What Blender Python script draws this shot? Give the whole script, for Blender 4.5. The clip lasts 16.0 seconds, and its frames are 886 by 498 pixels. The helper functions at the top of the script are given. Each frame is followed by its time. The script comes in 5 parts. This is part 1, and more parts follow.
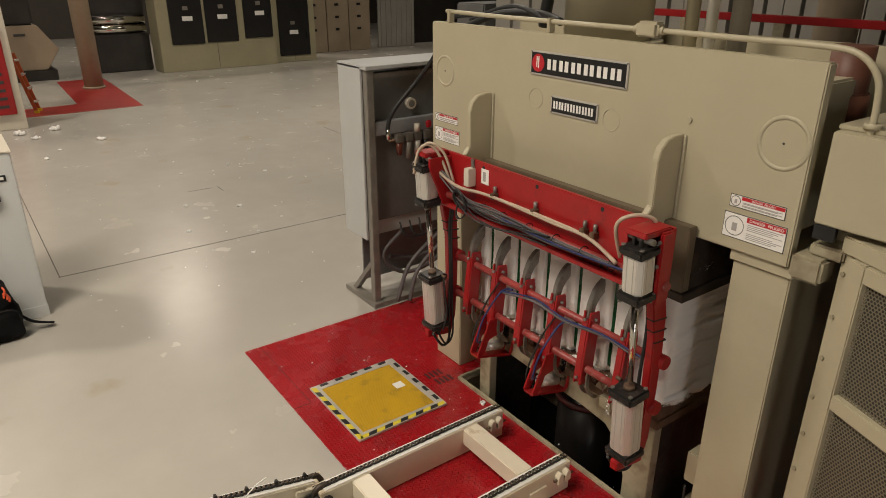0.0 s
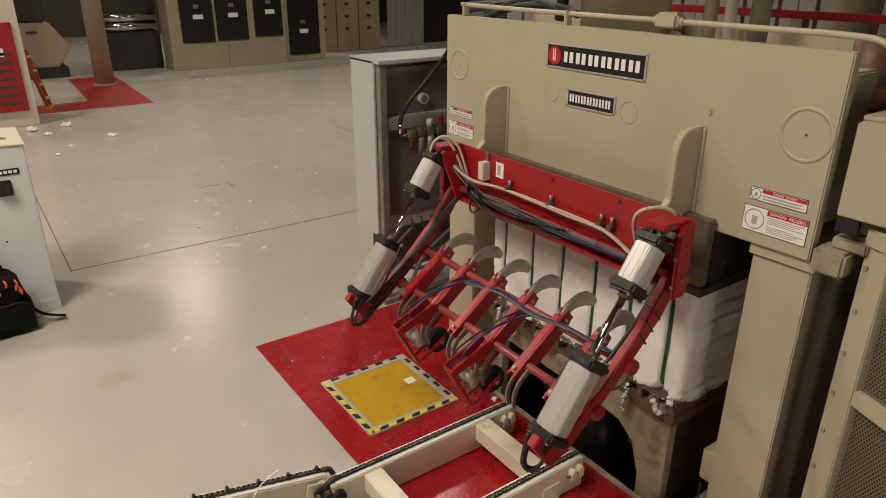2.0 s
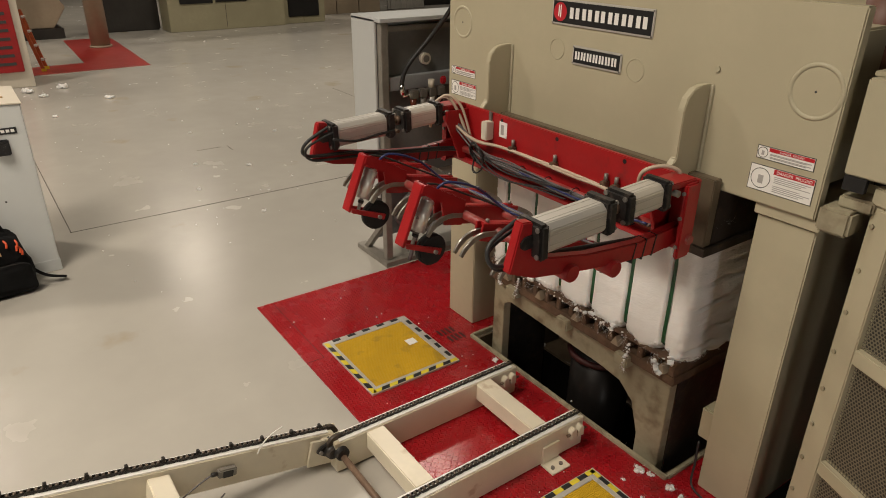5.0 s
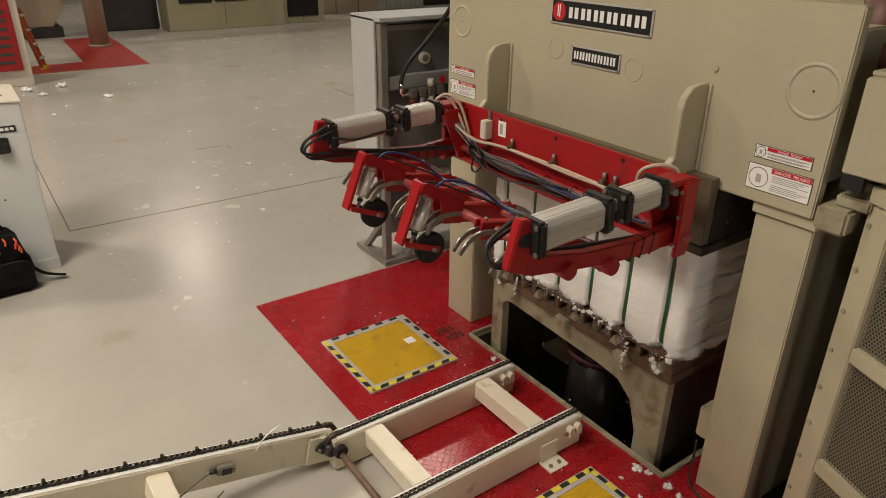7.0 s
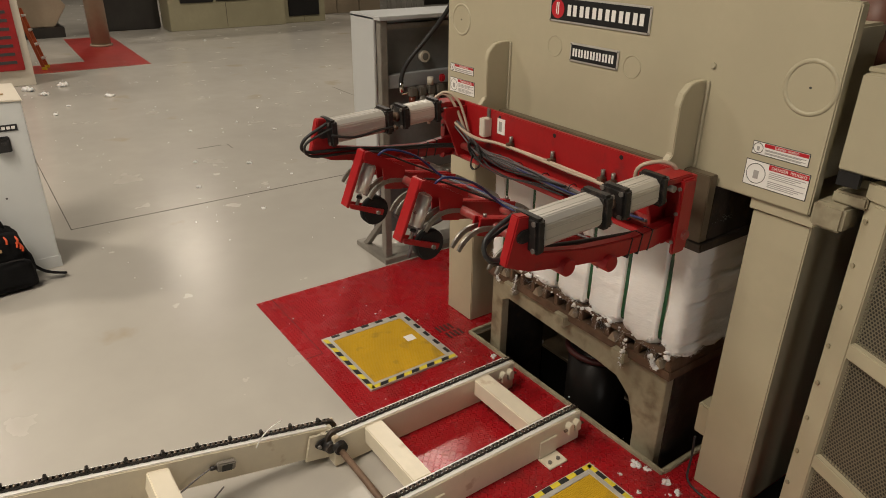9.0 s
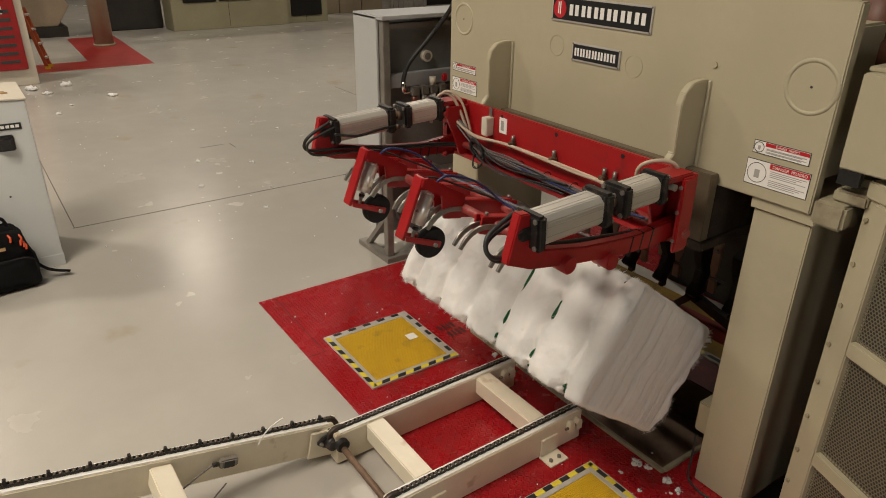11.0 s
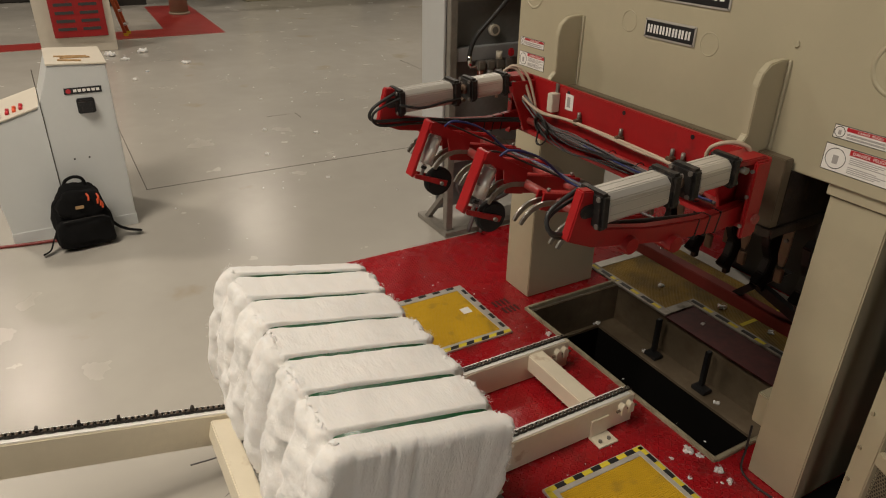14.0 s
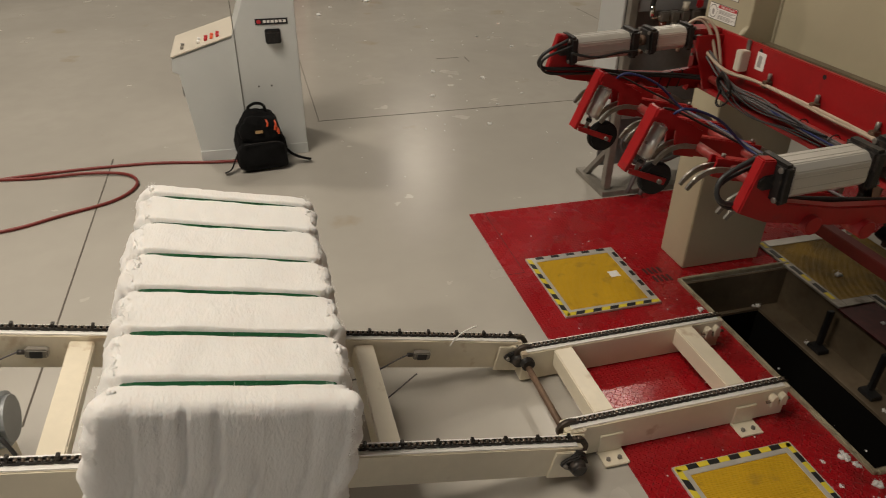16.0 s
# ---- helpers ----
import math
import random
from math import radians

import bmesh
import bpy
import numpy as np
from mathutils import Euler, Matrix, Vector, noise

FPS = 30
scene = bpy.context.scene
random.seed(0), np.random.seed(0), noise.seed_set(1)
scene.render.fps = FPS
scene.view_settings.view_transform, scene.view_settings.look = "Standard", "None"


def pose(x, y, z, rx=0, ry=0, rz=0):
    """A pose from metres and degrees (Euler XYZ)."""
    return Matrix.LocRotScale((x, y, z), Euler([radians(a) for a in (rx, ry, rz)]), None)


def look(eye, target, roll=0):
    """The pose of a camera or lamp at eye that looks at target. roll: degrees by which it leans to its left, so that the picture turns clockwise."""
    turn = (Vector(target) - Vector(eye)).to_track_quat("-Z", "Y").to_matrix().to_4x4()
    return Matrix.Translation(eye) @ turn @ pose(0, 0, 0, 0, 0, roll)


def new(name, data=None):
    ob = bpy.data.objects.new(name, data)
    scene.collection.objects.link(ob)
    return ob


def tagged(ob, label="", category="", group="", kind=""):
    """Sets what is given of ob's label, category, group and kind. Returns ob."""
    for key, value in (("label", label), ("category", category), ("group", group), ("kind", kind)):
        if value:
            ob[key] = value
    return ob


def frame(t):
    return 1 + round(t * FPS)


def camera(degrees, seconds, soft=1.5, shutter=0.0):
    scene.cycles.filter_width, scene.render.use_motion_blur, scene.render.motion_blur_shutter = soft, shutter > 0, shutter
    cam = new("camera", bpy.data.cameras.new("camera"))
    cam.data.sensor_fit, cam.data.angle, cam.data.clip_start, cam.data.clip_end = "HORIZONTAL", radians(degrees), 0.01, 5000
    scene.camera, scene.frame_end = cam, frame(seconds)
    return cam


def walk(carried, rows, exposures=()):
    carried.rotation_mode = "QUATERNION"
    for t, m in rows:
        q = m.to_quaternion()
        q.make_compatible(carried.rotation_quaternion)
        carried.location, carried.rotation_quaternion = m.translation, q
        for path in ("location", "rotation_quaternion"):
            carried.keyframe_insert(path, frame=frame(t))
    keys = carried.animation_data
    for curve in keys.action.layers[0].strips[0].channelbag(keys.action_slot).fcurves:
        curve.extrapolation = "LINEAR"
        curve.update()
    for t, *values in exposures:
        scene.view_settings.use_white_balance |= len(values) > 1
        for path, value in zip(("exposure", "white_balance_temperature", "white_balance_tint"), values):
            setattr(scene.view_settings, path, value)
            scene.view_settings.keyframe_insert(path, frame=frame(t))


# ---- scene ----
cam = camera(66.3, 16.0, 0.95, 0.3)
PATH = [
    (0, (2.316, -2.585, 2.72), (0.821, -1.5, 1.952), 0.1),
    (0.5, (2.309, -2.595, 2.712), (0.814, -1.51, 1.944), 0.1),
    (1, (2.298, -2.606, 2.703), (0.796, -1.532, 1.935), 0.1),
    (1.5, (2.292, -2.61, 2.685), (0.785, -1.541, 1.919), 0.3),
    (2, (2.289, -2.614, 2.673), (0.782, -1.545, 1.908), 0.3),
    (2.5, (2.285, -2.62, 2.665), (0.779, -1.549, 1.901), 0.4),
    (3, (2.286, -2.63, 2.662), (0.794, -1.566, 1.86), 0.5),
    (3.5, (2.28, -2.628, 2.651), (0.807, -1.579, 1.797), 0.5),
    (4, (2.281, -2.634, 2.639), (0.808, -1.584, 1.787), 0.6),
    (6.5, (2.282, -2.624, 2.627), (0.809, -1.574, 1.774), 0.7),
    (7, (2.29, -2.637, 2.626), (0.818, -1.584, 1.774), 0.8),
    (7.5, (2.291, -2.641, 2.625), (0.818, -1.59, 1.772), 0.7),
    (8, (2.297, -2.645, 2.621), (0.824, -1.594, 1.769), 0.7),
    (8.5, (2.306, -2.644, 2.619), (0.833, -1.594, 1.767), 0.7),
    (9, (2.311, -2.638, 2.619), (0.838, -1.589, 1.767), 0.7),
    (11.5, (2.325, -2.652, 2.613), (0.846, -1.608, 1.761), 0.8),
    (12, (2.325, -2.655, 2.61), (0.844, -1.616, 1.758), 0.8),
    (12.5, (2.324, -2.657, 2.611), (0.834, -1.631, 1.758), 0.8),
    (13, (2.329, -2.665, 2.608), (0.82, -1.667, 1.757), 0.9),
    (13.5, (2.328, -2.665, 2.61), (0.788, -1.716, 1.756), 0.9),
    (14, (2.332, -2.67, 2.602), (0.792, -1.778, 1.689), 1.2),
    (14.5, (2.331, -2.675, 2.614), (0.799, -1.842, 1.634), 1.0),
    (15, (2.32, -2.697, 2.587), (0.778, -1.952, 1.553), 1.5),
    (15.5, (2.315, -2.687, 2.581), (0.719, -2.079, 1.539), 1.4),
    (16, (2.309, -2.664, 2.576), (0.667, -2.2, 1.533), 0.9),
]
walk(cam, [(t, look(e, g, r)) for t, e, g, r in PATH], [(0.0, -0.04), (9.0, -0.07), (11.3, -0.12), (12.5, -0.2), (14.5, -0.37), (16.0, -0.5)])

# ---------- light ----------
world = bpy.data.worlds.new("hall_air")
scene.world = world
world.use_nodes = True
world.node_tree.nodes["Background"].inputs[0].default_value = (1.0, 0.93, 0.82, 1)
world.node_tree.nodes["Background"].inputs[1].default_value = 0.005


def hall_lamp(x, y, z, power, size=1.1, spread=150, colour=(1.0, 0.89, 0.745)):
    data = bpy.data.lights.new("high_bay_light", "AREA")
    data.shape, data.size, data.energy, data.color = "DISK", size, power, colour
    data.spread = radians(spread)
    ob = new("high_bay_light", data)
    ob.matrix_basis = pose(x, y, z)
    return ob


for lx, ly, lz, lp, ls in ((-0.5, -5.2, 7.9, 460, 3.2), (2.2, -9.4, 9.4, 270, 1.1), (-9.0, -6.5, 9.4, 520, 1.1), (-9.0, 4.7, 9.4, 430, 1.1), (-16.0, -5.0, 9.4, 240, 1.1), (-22.7, 3.3, 9.4, 330, 1.8),
                           (-17.0, 9.5, 9.4, 90, 1.1)):
    hall_lamp(lx, ly, lz, lp, ls)

# added area lamp in an unseen east opening, brightening the bale's end
fill_data = bpy.data.lights.new("door_daylight", "AREA")
fill_data.shape, fill_data.size, fill_data.size_y, fill_data.energy, fill_data.color = "RECTANGLE", 2.3, 2.7, 66, (1.0, 0.93, 0.86)
fill_lamp = new("door_daylight", fill_data)
fill_lamp.matrix_basis = look((9.05, -3.7, 1.65), (0.0, -3.7, 1.4))

# ---------- materials ----------


def mat(name, base, rough=0.5, metal=0.0, vary=0.12, scale=3.0, bump=0.0, bump_scale=60.0, dirt=None, dirt_amount=0.0, coat=0.0, island=0.0,
        stretch=(1, 1, 1), rough_vary=0.08, glass=0.0, sheen=0.0):
    """A procedural surface: two scales of colour variation, optional dirt patches, rough variation and fine relief."""
    m = bpy.data.materials.new(name)
    m.use_nodes = True
    nt = m.node_tree
    n, l = nt.nodes, nt.links
    b = n["Principled BSDF"]
    tc = n.new("ShaderNodeTexCoord")
    mp = n.new("ShaderNodeMapping")
    mp.inputs["Scale"].default_value = stretch
    l.new(tc.outputs["Object"], mp.inputs[0])

    def nz(sc, detail=4.0):
        t = n.new("ShaderNodeTexNoise")
        t.inputs["Scale"].default_value, t.inputs["Detail"].default_value = sc, detail
        l.new(mp.outputs[0], t.inputs[0])
        return t.outputs[0]

    def mix(fac, a, c, blend="MIX"):
        x = n.new("ShaderNodeMix")
        x.data_type, x.blend_type = "RGBA", blend
        for sock, v in ((x.inputs[0], fac), (x.inputs[6], a), (x.inputs[7], c)):
            if hasattr(v, "is_output"):
                l.new(v, sock)
            elif isinstance(v, tuple):
                sock.default_value = (*v, 1)
            else:
                sock.default_value = v
        return x.outputs[2]

    def ramp(fac, lo, hi):
        r = n.new("ShaderNodeMapRange")
        r.inputs[1].default_value, r.inputs[2].default_value = lo, hi
        l.new(fac, r.inputs[0])
        return r.outputs[0]

    big, fine = nz(scale), nz(scale * 9, 6)
    dark = tuple(c * (1 - vary) for c in base)
    lite = tuple(min(1, c * (1 + vary)) for c in base)
    col = mix(ramp(big, 0.3, 0.7), dark, lite)
    col = mix(ramp(fine, 0.35, 0.75), col, mix(0.5, col, dark))
    if dirt:
        col = mix(ramp(nz(scale * 2.3, 7), 0.62 - dirt_amount * 0.3, 0.72), col, mix(0.75, col, dirt))
    if island:
        oi = n.new("ShaderNodeObjectInfo")
        r = n.new("ShaderNodeMapRange")
        r.inputs[3].default_value, r.inputs[4].default_value = 1 - island, 1 + island
        l.new(oi.outputs["Random"], r.inputs[0])
        hsv = n.new("ShaderNodeHueSaturation")
        l.new(r.outputs[0], hsv.inputs["Value"])
        l.new(col, hsv.inputs["Color"])
        col = hsv.outputs[0]
    l.new(col, b.inputs["Base Color"])
    rr = n.new("ShaderNodeMapRange")
    rr.inputs[3].default_value, rr.inputs[4].default_value = max(0.02, rough - rough_vary), min(1, rough + rough_vary)
    l.new(nz(scale * 4, 5), rr.inputs[0])
    l.new(rr.outputs[0], b.inputs["Roughness"])
    b.inputs["Metallic"].default_value = metal
    b.inputs["Coat Weight"].default_value = coat
    b.inputs["Coat Roughness"].default_value = 0.15
    if sheen:
        b.inputs["Sheen Weight"].default_value = sheen
    if glass:
        b.inputs["Transmission Weight"].default_value = glass
    if bump:
        bp = n.new("ShaderNodeBump")
        bp.inputs["Strength"].default_value, bp.inputs["Distance"].default_value = bump, 0.01
        l.new(nz(bump_scale, 5), bp.inputs["Height"])
        l.new(bp.outputs[0], b.inputs["Normal"])
    return m


def tread(m, pitch=0.034, height=0.45):
    """Raised lozenges of a tread plate, alternating in direction, as relief."""
    nt = m.node_tree
    n, l = nt.nodes, nt.links
    tc = n.new("ShaderNodeTexCoord")
    outs = []
    mp = n.new("ShaderNodeMapping")
    mp.inputs["Rotation"].default_value = (0, 0, radians(45))
    mp.inputs["Scale"].default_value = (1 / pitch, 1 / pitch, 0)
    l.new(tc.outputs["Object"], mp.inputs[0])
    for shift, stretch in ((0.0, (2.5, 7.5, 0)), (0.5, (7.5, 2.5, 0))):
        v = mp.outputs[0]
        for op, val in (("ADD", (shift, shift, 0)), ("FRACTION", None), ("SUBTRACT", (0.5, 0.5, 0)), ("MULTIPLY", stretch), ("LENGTH", None)):
            x = n.new("ShaderNodeVectorMath")
            x.operation = op
            l.new(v, x.inputs[0])
            if val is not None:
                x.inputs[1].default_value = val
            v = x.outputs["Value"] if op == "LENGTH" else x.outputs[0]
        r = n.new("ShaderNodeMapRange")
        r.inputs[1].default_value, r.inputs[2].default_value = 1.0, 0.6
        l.new(v, r.inputs[0])
        outs.append(r.outputs[0])
    mx = n.new("ShaderNodeMath")
    mx.operation = "MAXIMUM"
    l.new(outs[0], mx.inputs[0])
    l.new(outs[1], mx.inputs[1])
    bp = n.new("ShaderNodeBump")
    bp.inputs["Strength"].default_value, bp.inputs["Distance"].default_value = height, 0.004
    l.new(mx.outputs[0], bp.inputs["Height"])
    l.new(bp.outputs[0], n["Principled BSDF"].inputs["Normal"])
    return m


def ribbed(m, pitch, axis):
    nt = m.node_tree
    n, l = nt.nodes, nt.links
    tc = n.new("ShaderNodeTexCoord")
    w = n.new("ShaderNodeTexWave")
    w.bands_direction = axis
    w.inputs["Scale"].default_value = 0.314 / pitch
    l.new(tc.outputs["Object"], w.inputs[0])
    bp = n.new("ShaderNodeBump")
    bp.inputs["Strength"].default_value, bp.inputs["Distance"].default_value = 0.9, 0.004
    l.new(w.outputs[1], bp.inputs["Height"])
    l.new(bp.outputs[0], n["Principled BSDF"].inputs["Normal"])
    return m


M = {}
M["floor"] = mat("painted_concrete", (0.43, 0.405, 0.36), 0.25, 0, 0.08, 0.5, 0.012, 9, dirt=(0.365, 0.315, 0.235), dirt_amount=-0.1, rough_vary=0.07)
M["joint"] = mat("joint_dark", (0.09, 0.075, 0.06), 0.8)
M["beige"] = mat("beige_machine_paint", (0.46, 0.412, 0.288), 0.42, 0, 0.05, 2.2, 0.04, 160)
M["beige_worn"] = mat("worn_beige_paint", (0.36, 0.32, 0.22), 0.55, 0, 0.2, 4, 0.1, 60, dirt=(0.14, 0.1, 0.06), dirt_amount=0.35)
M["weld"] = mat("painted_weld", (0.455, 0.41, 0.288), 0.45, 0, 0.06, 30, 0.35, 120)
M["cream"] = mat("cream_rail_paint", (0.74, 0.67, 0.53), 0.4, 0, 0.07, 3, 0.05, 90, dirt=(0.5, 0.38, 0.25), dirt_amount=-0.1)
M["red"] = mat("red_machine_paint", (0.36, 0.012, 0.014), 0.36, 0, 0.15, 5, 0.06, 90, dirt=(0.2, 0.02, 0.02), dirt_amount=0.05)
M["red_plate"] = tread(mat("red_tread_plate", (0.35, 0.008, 0.013), 0.27, 0, 0.12, 1.6, 0, dirt=(0.2, 0.02, 0.02), dirt_amount=0.15), height=0.85)
M["red_floor"] = mat("red_floor_paint", (0.34, 0.03, 0.025), 0.35, 0, 0.1, 0.8)
M["red_tube"] = mat("worn_red_tube", (0.33, 0.05, 0.045), 0.42, 0, 0.3, 14, 0.05, 80, dirt=(0.3, 0.2, 0.17), dirt_amount=0.2)
M["yellow"] = ribbed(mat("yellow_rubber_mat", (0.64, 0.375, 0.012), 0.6, 0, 0.1, 4, dirt=(0.35, 0.22, 0.03), dirt_amount=0.2), 0.011, "X")
M["tape_y"] = mat("yellow_tape", (0.72, 0.58, 0.04), 0.5)
M["tape_k"] = mat("black_tape", (0.02, 0.02, 0.02), 0.45)
M["alu"] = mat("brushed_aluminium", (0.6, 0.57, 0.52), 0.4, 0.35, 0.12, 8, 0.03, 200)
# stained frame metal, its base darkened too for shade behind the pit
M["alu_dirty_shaded"] = mat("shaded_stained_aluminium", (0.4, 0.37, 0.32), 0.45, 0.35, 0.2, 6, 0.05, 120, dirt=(0.05, 0.035, 0.02), dirt_amount=0.5)
M["alu_cyl"] = mat("extruded_aluminium", (0.72, 0.69, 0.64), 0.33, 0.55, 0.06, 6, stretch=(1, 1, 0.1))
M["steel"] = mat("bare_steel", (0.27, 0.25, 0.225), 0.42, 0.6, 0.15, 12)
M["polished"] = mat("polished_steel_tube", (0.66, 0.63, 0.58), 0.3, 0.55, 0.08, 12, rough_vary=0.08)
M["chrome"] = mat("polished_rod", (0.7, 0.68, 0.64), 0.1, 1.0, 0.03, 5, rough_vary=0.03)
M["dark_steel"] = mat("oily_steel_and_shade", (0.07, 0.055, 0.045), 0.45, 0.5, 0.35, 9, 0.15, 50, dirt=(0.13, 0.085, 0.05), dirt_amount=0.2)
M["rust"] = mat("rusted_steel", (0.16, 0.1, 0.065), 0.6, 0.3, 0.35, 10, 0.2, 60)
M["cap"] = mat("dusty_dark_cast_cap", (0.022, 0.02, 0.019), 0.45, 0.2, 0.2, 12, 0.1, 120, dirt=(0.11, 0.085, 0.07), dirt_amount=0.3)
M["console"] = mat("pale_grey_console_enamel", (0.66, 0.68, 0.67), 0.4, 0, 0.04, 2)
M["black"] = mat("black_plastic", (0.014, 0.014, 0.015), 0.4, 0, 0.2, 8)
M["rubber"] = mat("black_rubber", (0.009, 0.0085, 0.008), 0.8, 0, 0.2, 8, 0.1, 90)
M["cable"] = mat("black_cable", (0.02, 0.02, 0.02), 0.5)
M["cable_grey"] = mat("grey_cable", (0.11, 0.1, 0.1), 0.5)
M["cable_tan"] = mat("tan_air_hose", (0.5, 0.4, 0.3), 0.45)
M["cable_blue"] = mat("blue_cable", (0.02, 0.03, 0.12), 0.4)
M["hose_red"] = mat("red_air_hose", (0.2, 0.025, 0.02), 0.45)
M["white"] = mat("white_sticker", (0.85, 0.83, 0.79), 0.45, 0, 0.03)
M["sticker_red"] = mat("sticker_red", (0.5, 0.02, 0.03), 0.4)
M["ink"] = mat("print_ink", (0.05, 0.05, 0.05), 0.5)
M["ink_grey"] = mat("faint_print", (0.4, 0.38, 0.36), 0.5)
M["blade"] = mat("dull_blade_steel", (0.33, 0.31, 0.28), 0.38, 0.75, 0.2, 14, 0.05, 80, dirt=(0.16, 0.12, 0.09), dirt_amount=0.15)
M["ladder"] = mat("faded_orange_fibreglass", (0.42, 0.085, 0.025), 0.55, 0, 0.15, 6)
M["strap"] = mat("green_plastic_strap", (0.01, 0.07, 0.026), 0.25, 0, 0.25, 20)
M["cotton"] = mat("cotton_lint", (0.82, 0.8, 0.775), 0.95, 0, 0.03, 5, 0.34, 58, rough_vary=0.03, sheen=0.3, stretch=(0.75, 0.75, 2.0))
cotton_bsdf = M["cotton"].node_tree.nodes["Principled BSDF"]
cotton_bsdf.inputs["Subsurface Weight"].default_value = 0.25
cotton_bsdf.inputs["Subsurface Radius"].default_value = (1.0, 0.85, 0.75)
cotton_bsdf.inputs["Subsurface Scale"].default_value = 0.012
M["cab_grey"] = mat("light_grey_enamel", (0.5, 0.51, 0.5), 0.38, 0, 0.04, 2)
M["cab_inner"] = mat("grey_back_panel", (0.2, 0.2, 0.197), 0.42, 0.3, 0.15, 3, 0.03, 50)
M["cab_mid"] = mat("weathered_grey_frame", (0.24, 0.22, 0.19), 0.5, 0.2, 0.2, 8, 0.1, 60)
M["cab_rail"] = mat("blue_grey_rail_enamel", (0.33, 0.34, 0.35), 0.4, 0.1, 0.1, 5)
M["off_white"] = mat("off_white_desk_top", (0.66, 0.6, 0.5), 0.45, 0, 0.05, 4)
M["pack"] = mat("black_nylon", (0.004, 0.004, 0.0045), 0.85, 0, 0.3, 20, 0.5, 160)
M["pack"].node_tree.nodes["Principled BSDF"].inputs["Specular IOR Level"].default_value = 0.25
M["orange"] = mat("orange_pull", (0.75, 0.1, 0.03), 0.5)
M["pit"] = mat("pit_wall_paint", (0.15, 0.115, 0.075), 0.5, 0.1, 0.25, 3, 0.05, 40, dirt=(0.1, 0.07, 0.04), dirt_amount=0.35)
# ram colour near black for the darkness below the platen
M["ram_shade"] = mat("shaded_ram", (0.014, 0.012, 0.011), 0.35, 0.3, 0.3, 6)
# near-black colour with low specular, standing in for deep shade
M["shade_black"] = mat("shade_black", (0.005, 0.0045, 0.004), 0.95)
M["shade_black"].node_tree.nodes["Principled BSDF"].inputs["Specular IOR Level"].default_value = 0.1
# oil stains, on a yellow also darkened for the shade under the press
M["yellow_oily_shaded"] = ribbed(mat("shaded_stained_yellow_mat", (0.3, 0.175, 0.015), 0.5, 0, 0.2, 2.2, dirt=(0.04, 0.025, 0.01), dirt_amount=0.7), 0.011, "X")
M["vent_red"] = mat("dark_red", (0.06, 0.01, 0.009), 0.6, 0, 0.3, 20)
M["chain"] = mat("oiled_brown_black_chain", (0.022, 0.018, 0.015), 0.4, 0.45, 0.35, 40)
M["chain_roller"] = mat("worn_chain_roller", (0.24, 0.19, 0.15), 0.3, 0.8, 0.25, 40)
M["dog_tan"] = mat("worn_tan_cheek", (0.3, 0.2, 0.14), 0.5, 0, 0.2, 12, 0.05, 60)
M["wall"] = mat("hall_wall", (0.07, 0.06, 0.05), 0.7, 0, 0.15, 0.6)
M["wall_metal"] = mat("corrugated_wall", (0.42, 0.4, 0.36), 0.5, 0.2, 0.12, 1.0)
M["ceiling"] = mat("hall_ceiling", (0.07, 0.06, 0.05), 0.8, 0, 0.1, 0.5)
M["mcc"] = mat("green_beige_cabinet", (0.38, 0.345, 0.225), 0.4, 0, 0.08, 1.5)
M["mcc_door"] = mat("black_cabinet_door", (0.014, 0.013, 0.013), 0.33, 0, 0.2, 3)
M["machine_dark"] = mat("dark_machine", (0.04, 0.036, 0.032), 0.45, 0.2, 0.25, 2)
M["machine_tan"] = mat("tan_machine", (0.34, 0.27, 0.19), 0.45, 0, 0.12, 1.5)
M["pillar"] = mat("pillar_paint", (0.4, 0.32, 0.22), 0.5, 0, 0.12, 1.2)
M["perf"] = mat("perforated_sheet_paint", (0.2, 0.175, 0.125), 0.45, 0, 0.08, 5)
M["amber"] = mat("dark_amber_bowl", (0.11, 0.03, 0.018), 0.15)
M["wood"] = mat("wooden_stick", (0.5, 0.32, 0.15), 0.6, 0, 0.2, 20)
M["copper"] = mat("brown_manifold", (0.13, 0.05, 0.03), 0.5, 0.0, 0.25, 6)
# glowing sheet for the unseen door, added along with its lamp
M["door_glow"] = mat("glow_behind_door", (0.6, 0.65, 0.7), 0.9)
M["door_glow"].node_tree.nodes["Principled BSDF"].inputs["Emission Color"].default_value = (0.9, 0.95, 1.0, 1)
M["door_glow"].node_tree.nodes["Principled BSDF"].inputs["Emission Strength"].default_value = 0.6
M["blue_grey"] = mat("grey_motor_paint", (0.3, 0.32, 0.33), 0.4, 0.2, 0.1, 6)

# ---------- mesh tools ----------


def part(name, bm, material, parent=None, label="", smooth=False):
    me = bpy.data.meshes.new(name)
    bmesh.ops.recalc_face_normals(bm, faces=bm.faces)
    if smooth:
        for f in bm.faces:
            f.smooth = True
    bm.to_mesh(me)
    bm.free()
    me.materials.append(material)
    ob = new(name, me)
    if parent:
        ob.parent = parent
    if label:
        ob["label"] = label
    return ob


def thing(name, label, category, at=None, group="", kind=""):
    ob = tagged(new(name), label, category, group, kind)
    ob.empty_display_size = 0.1
    if at is not None:
        ob.matrix_basis = at
    return ob


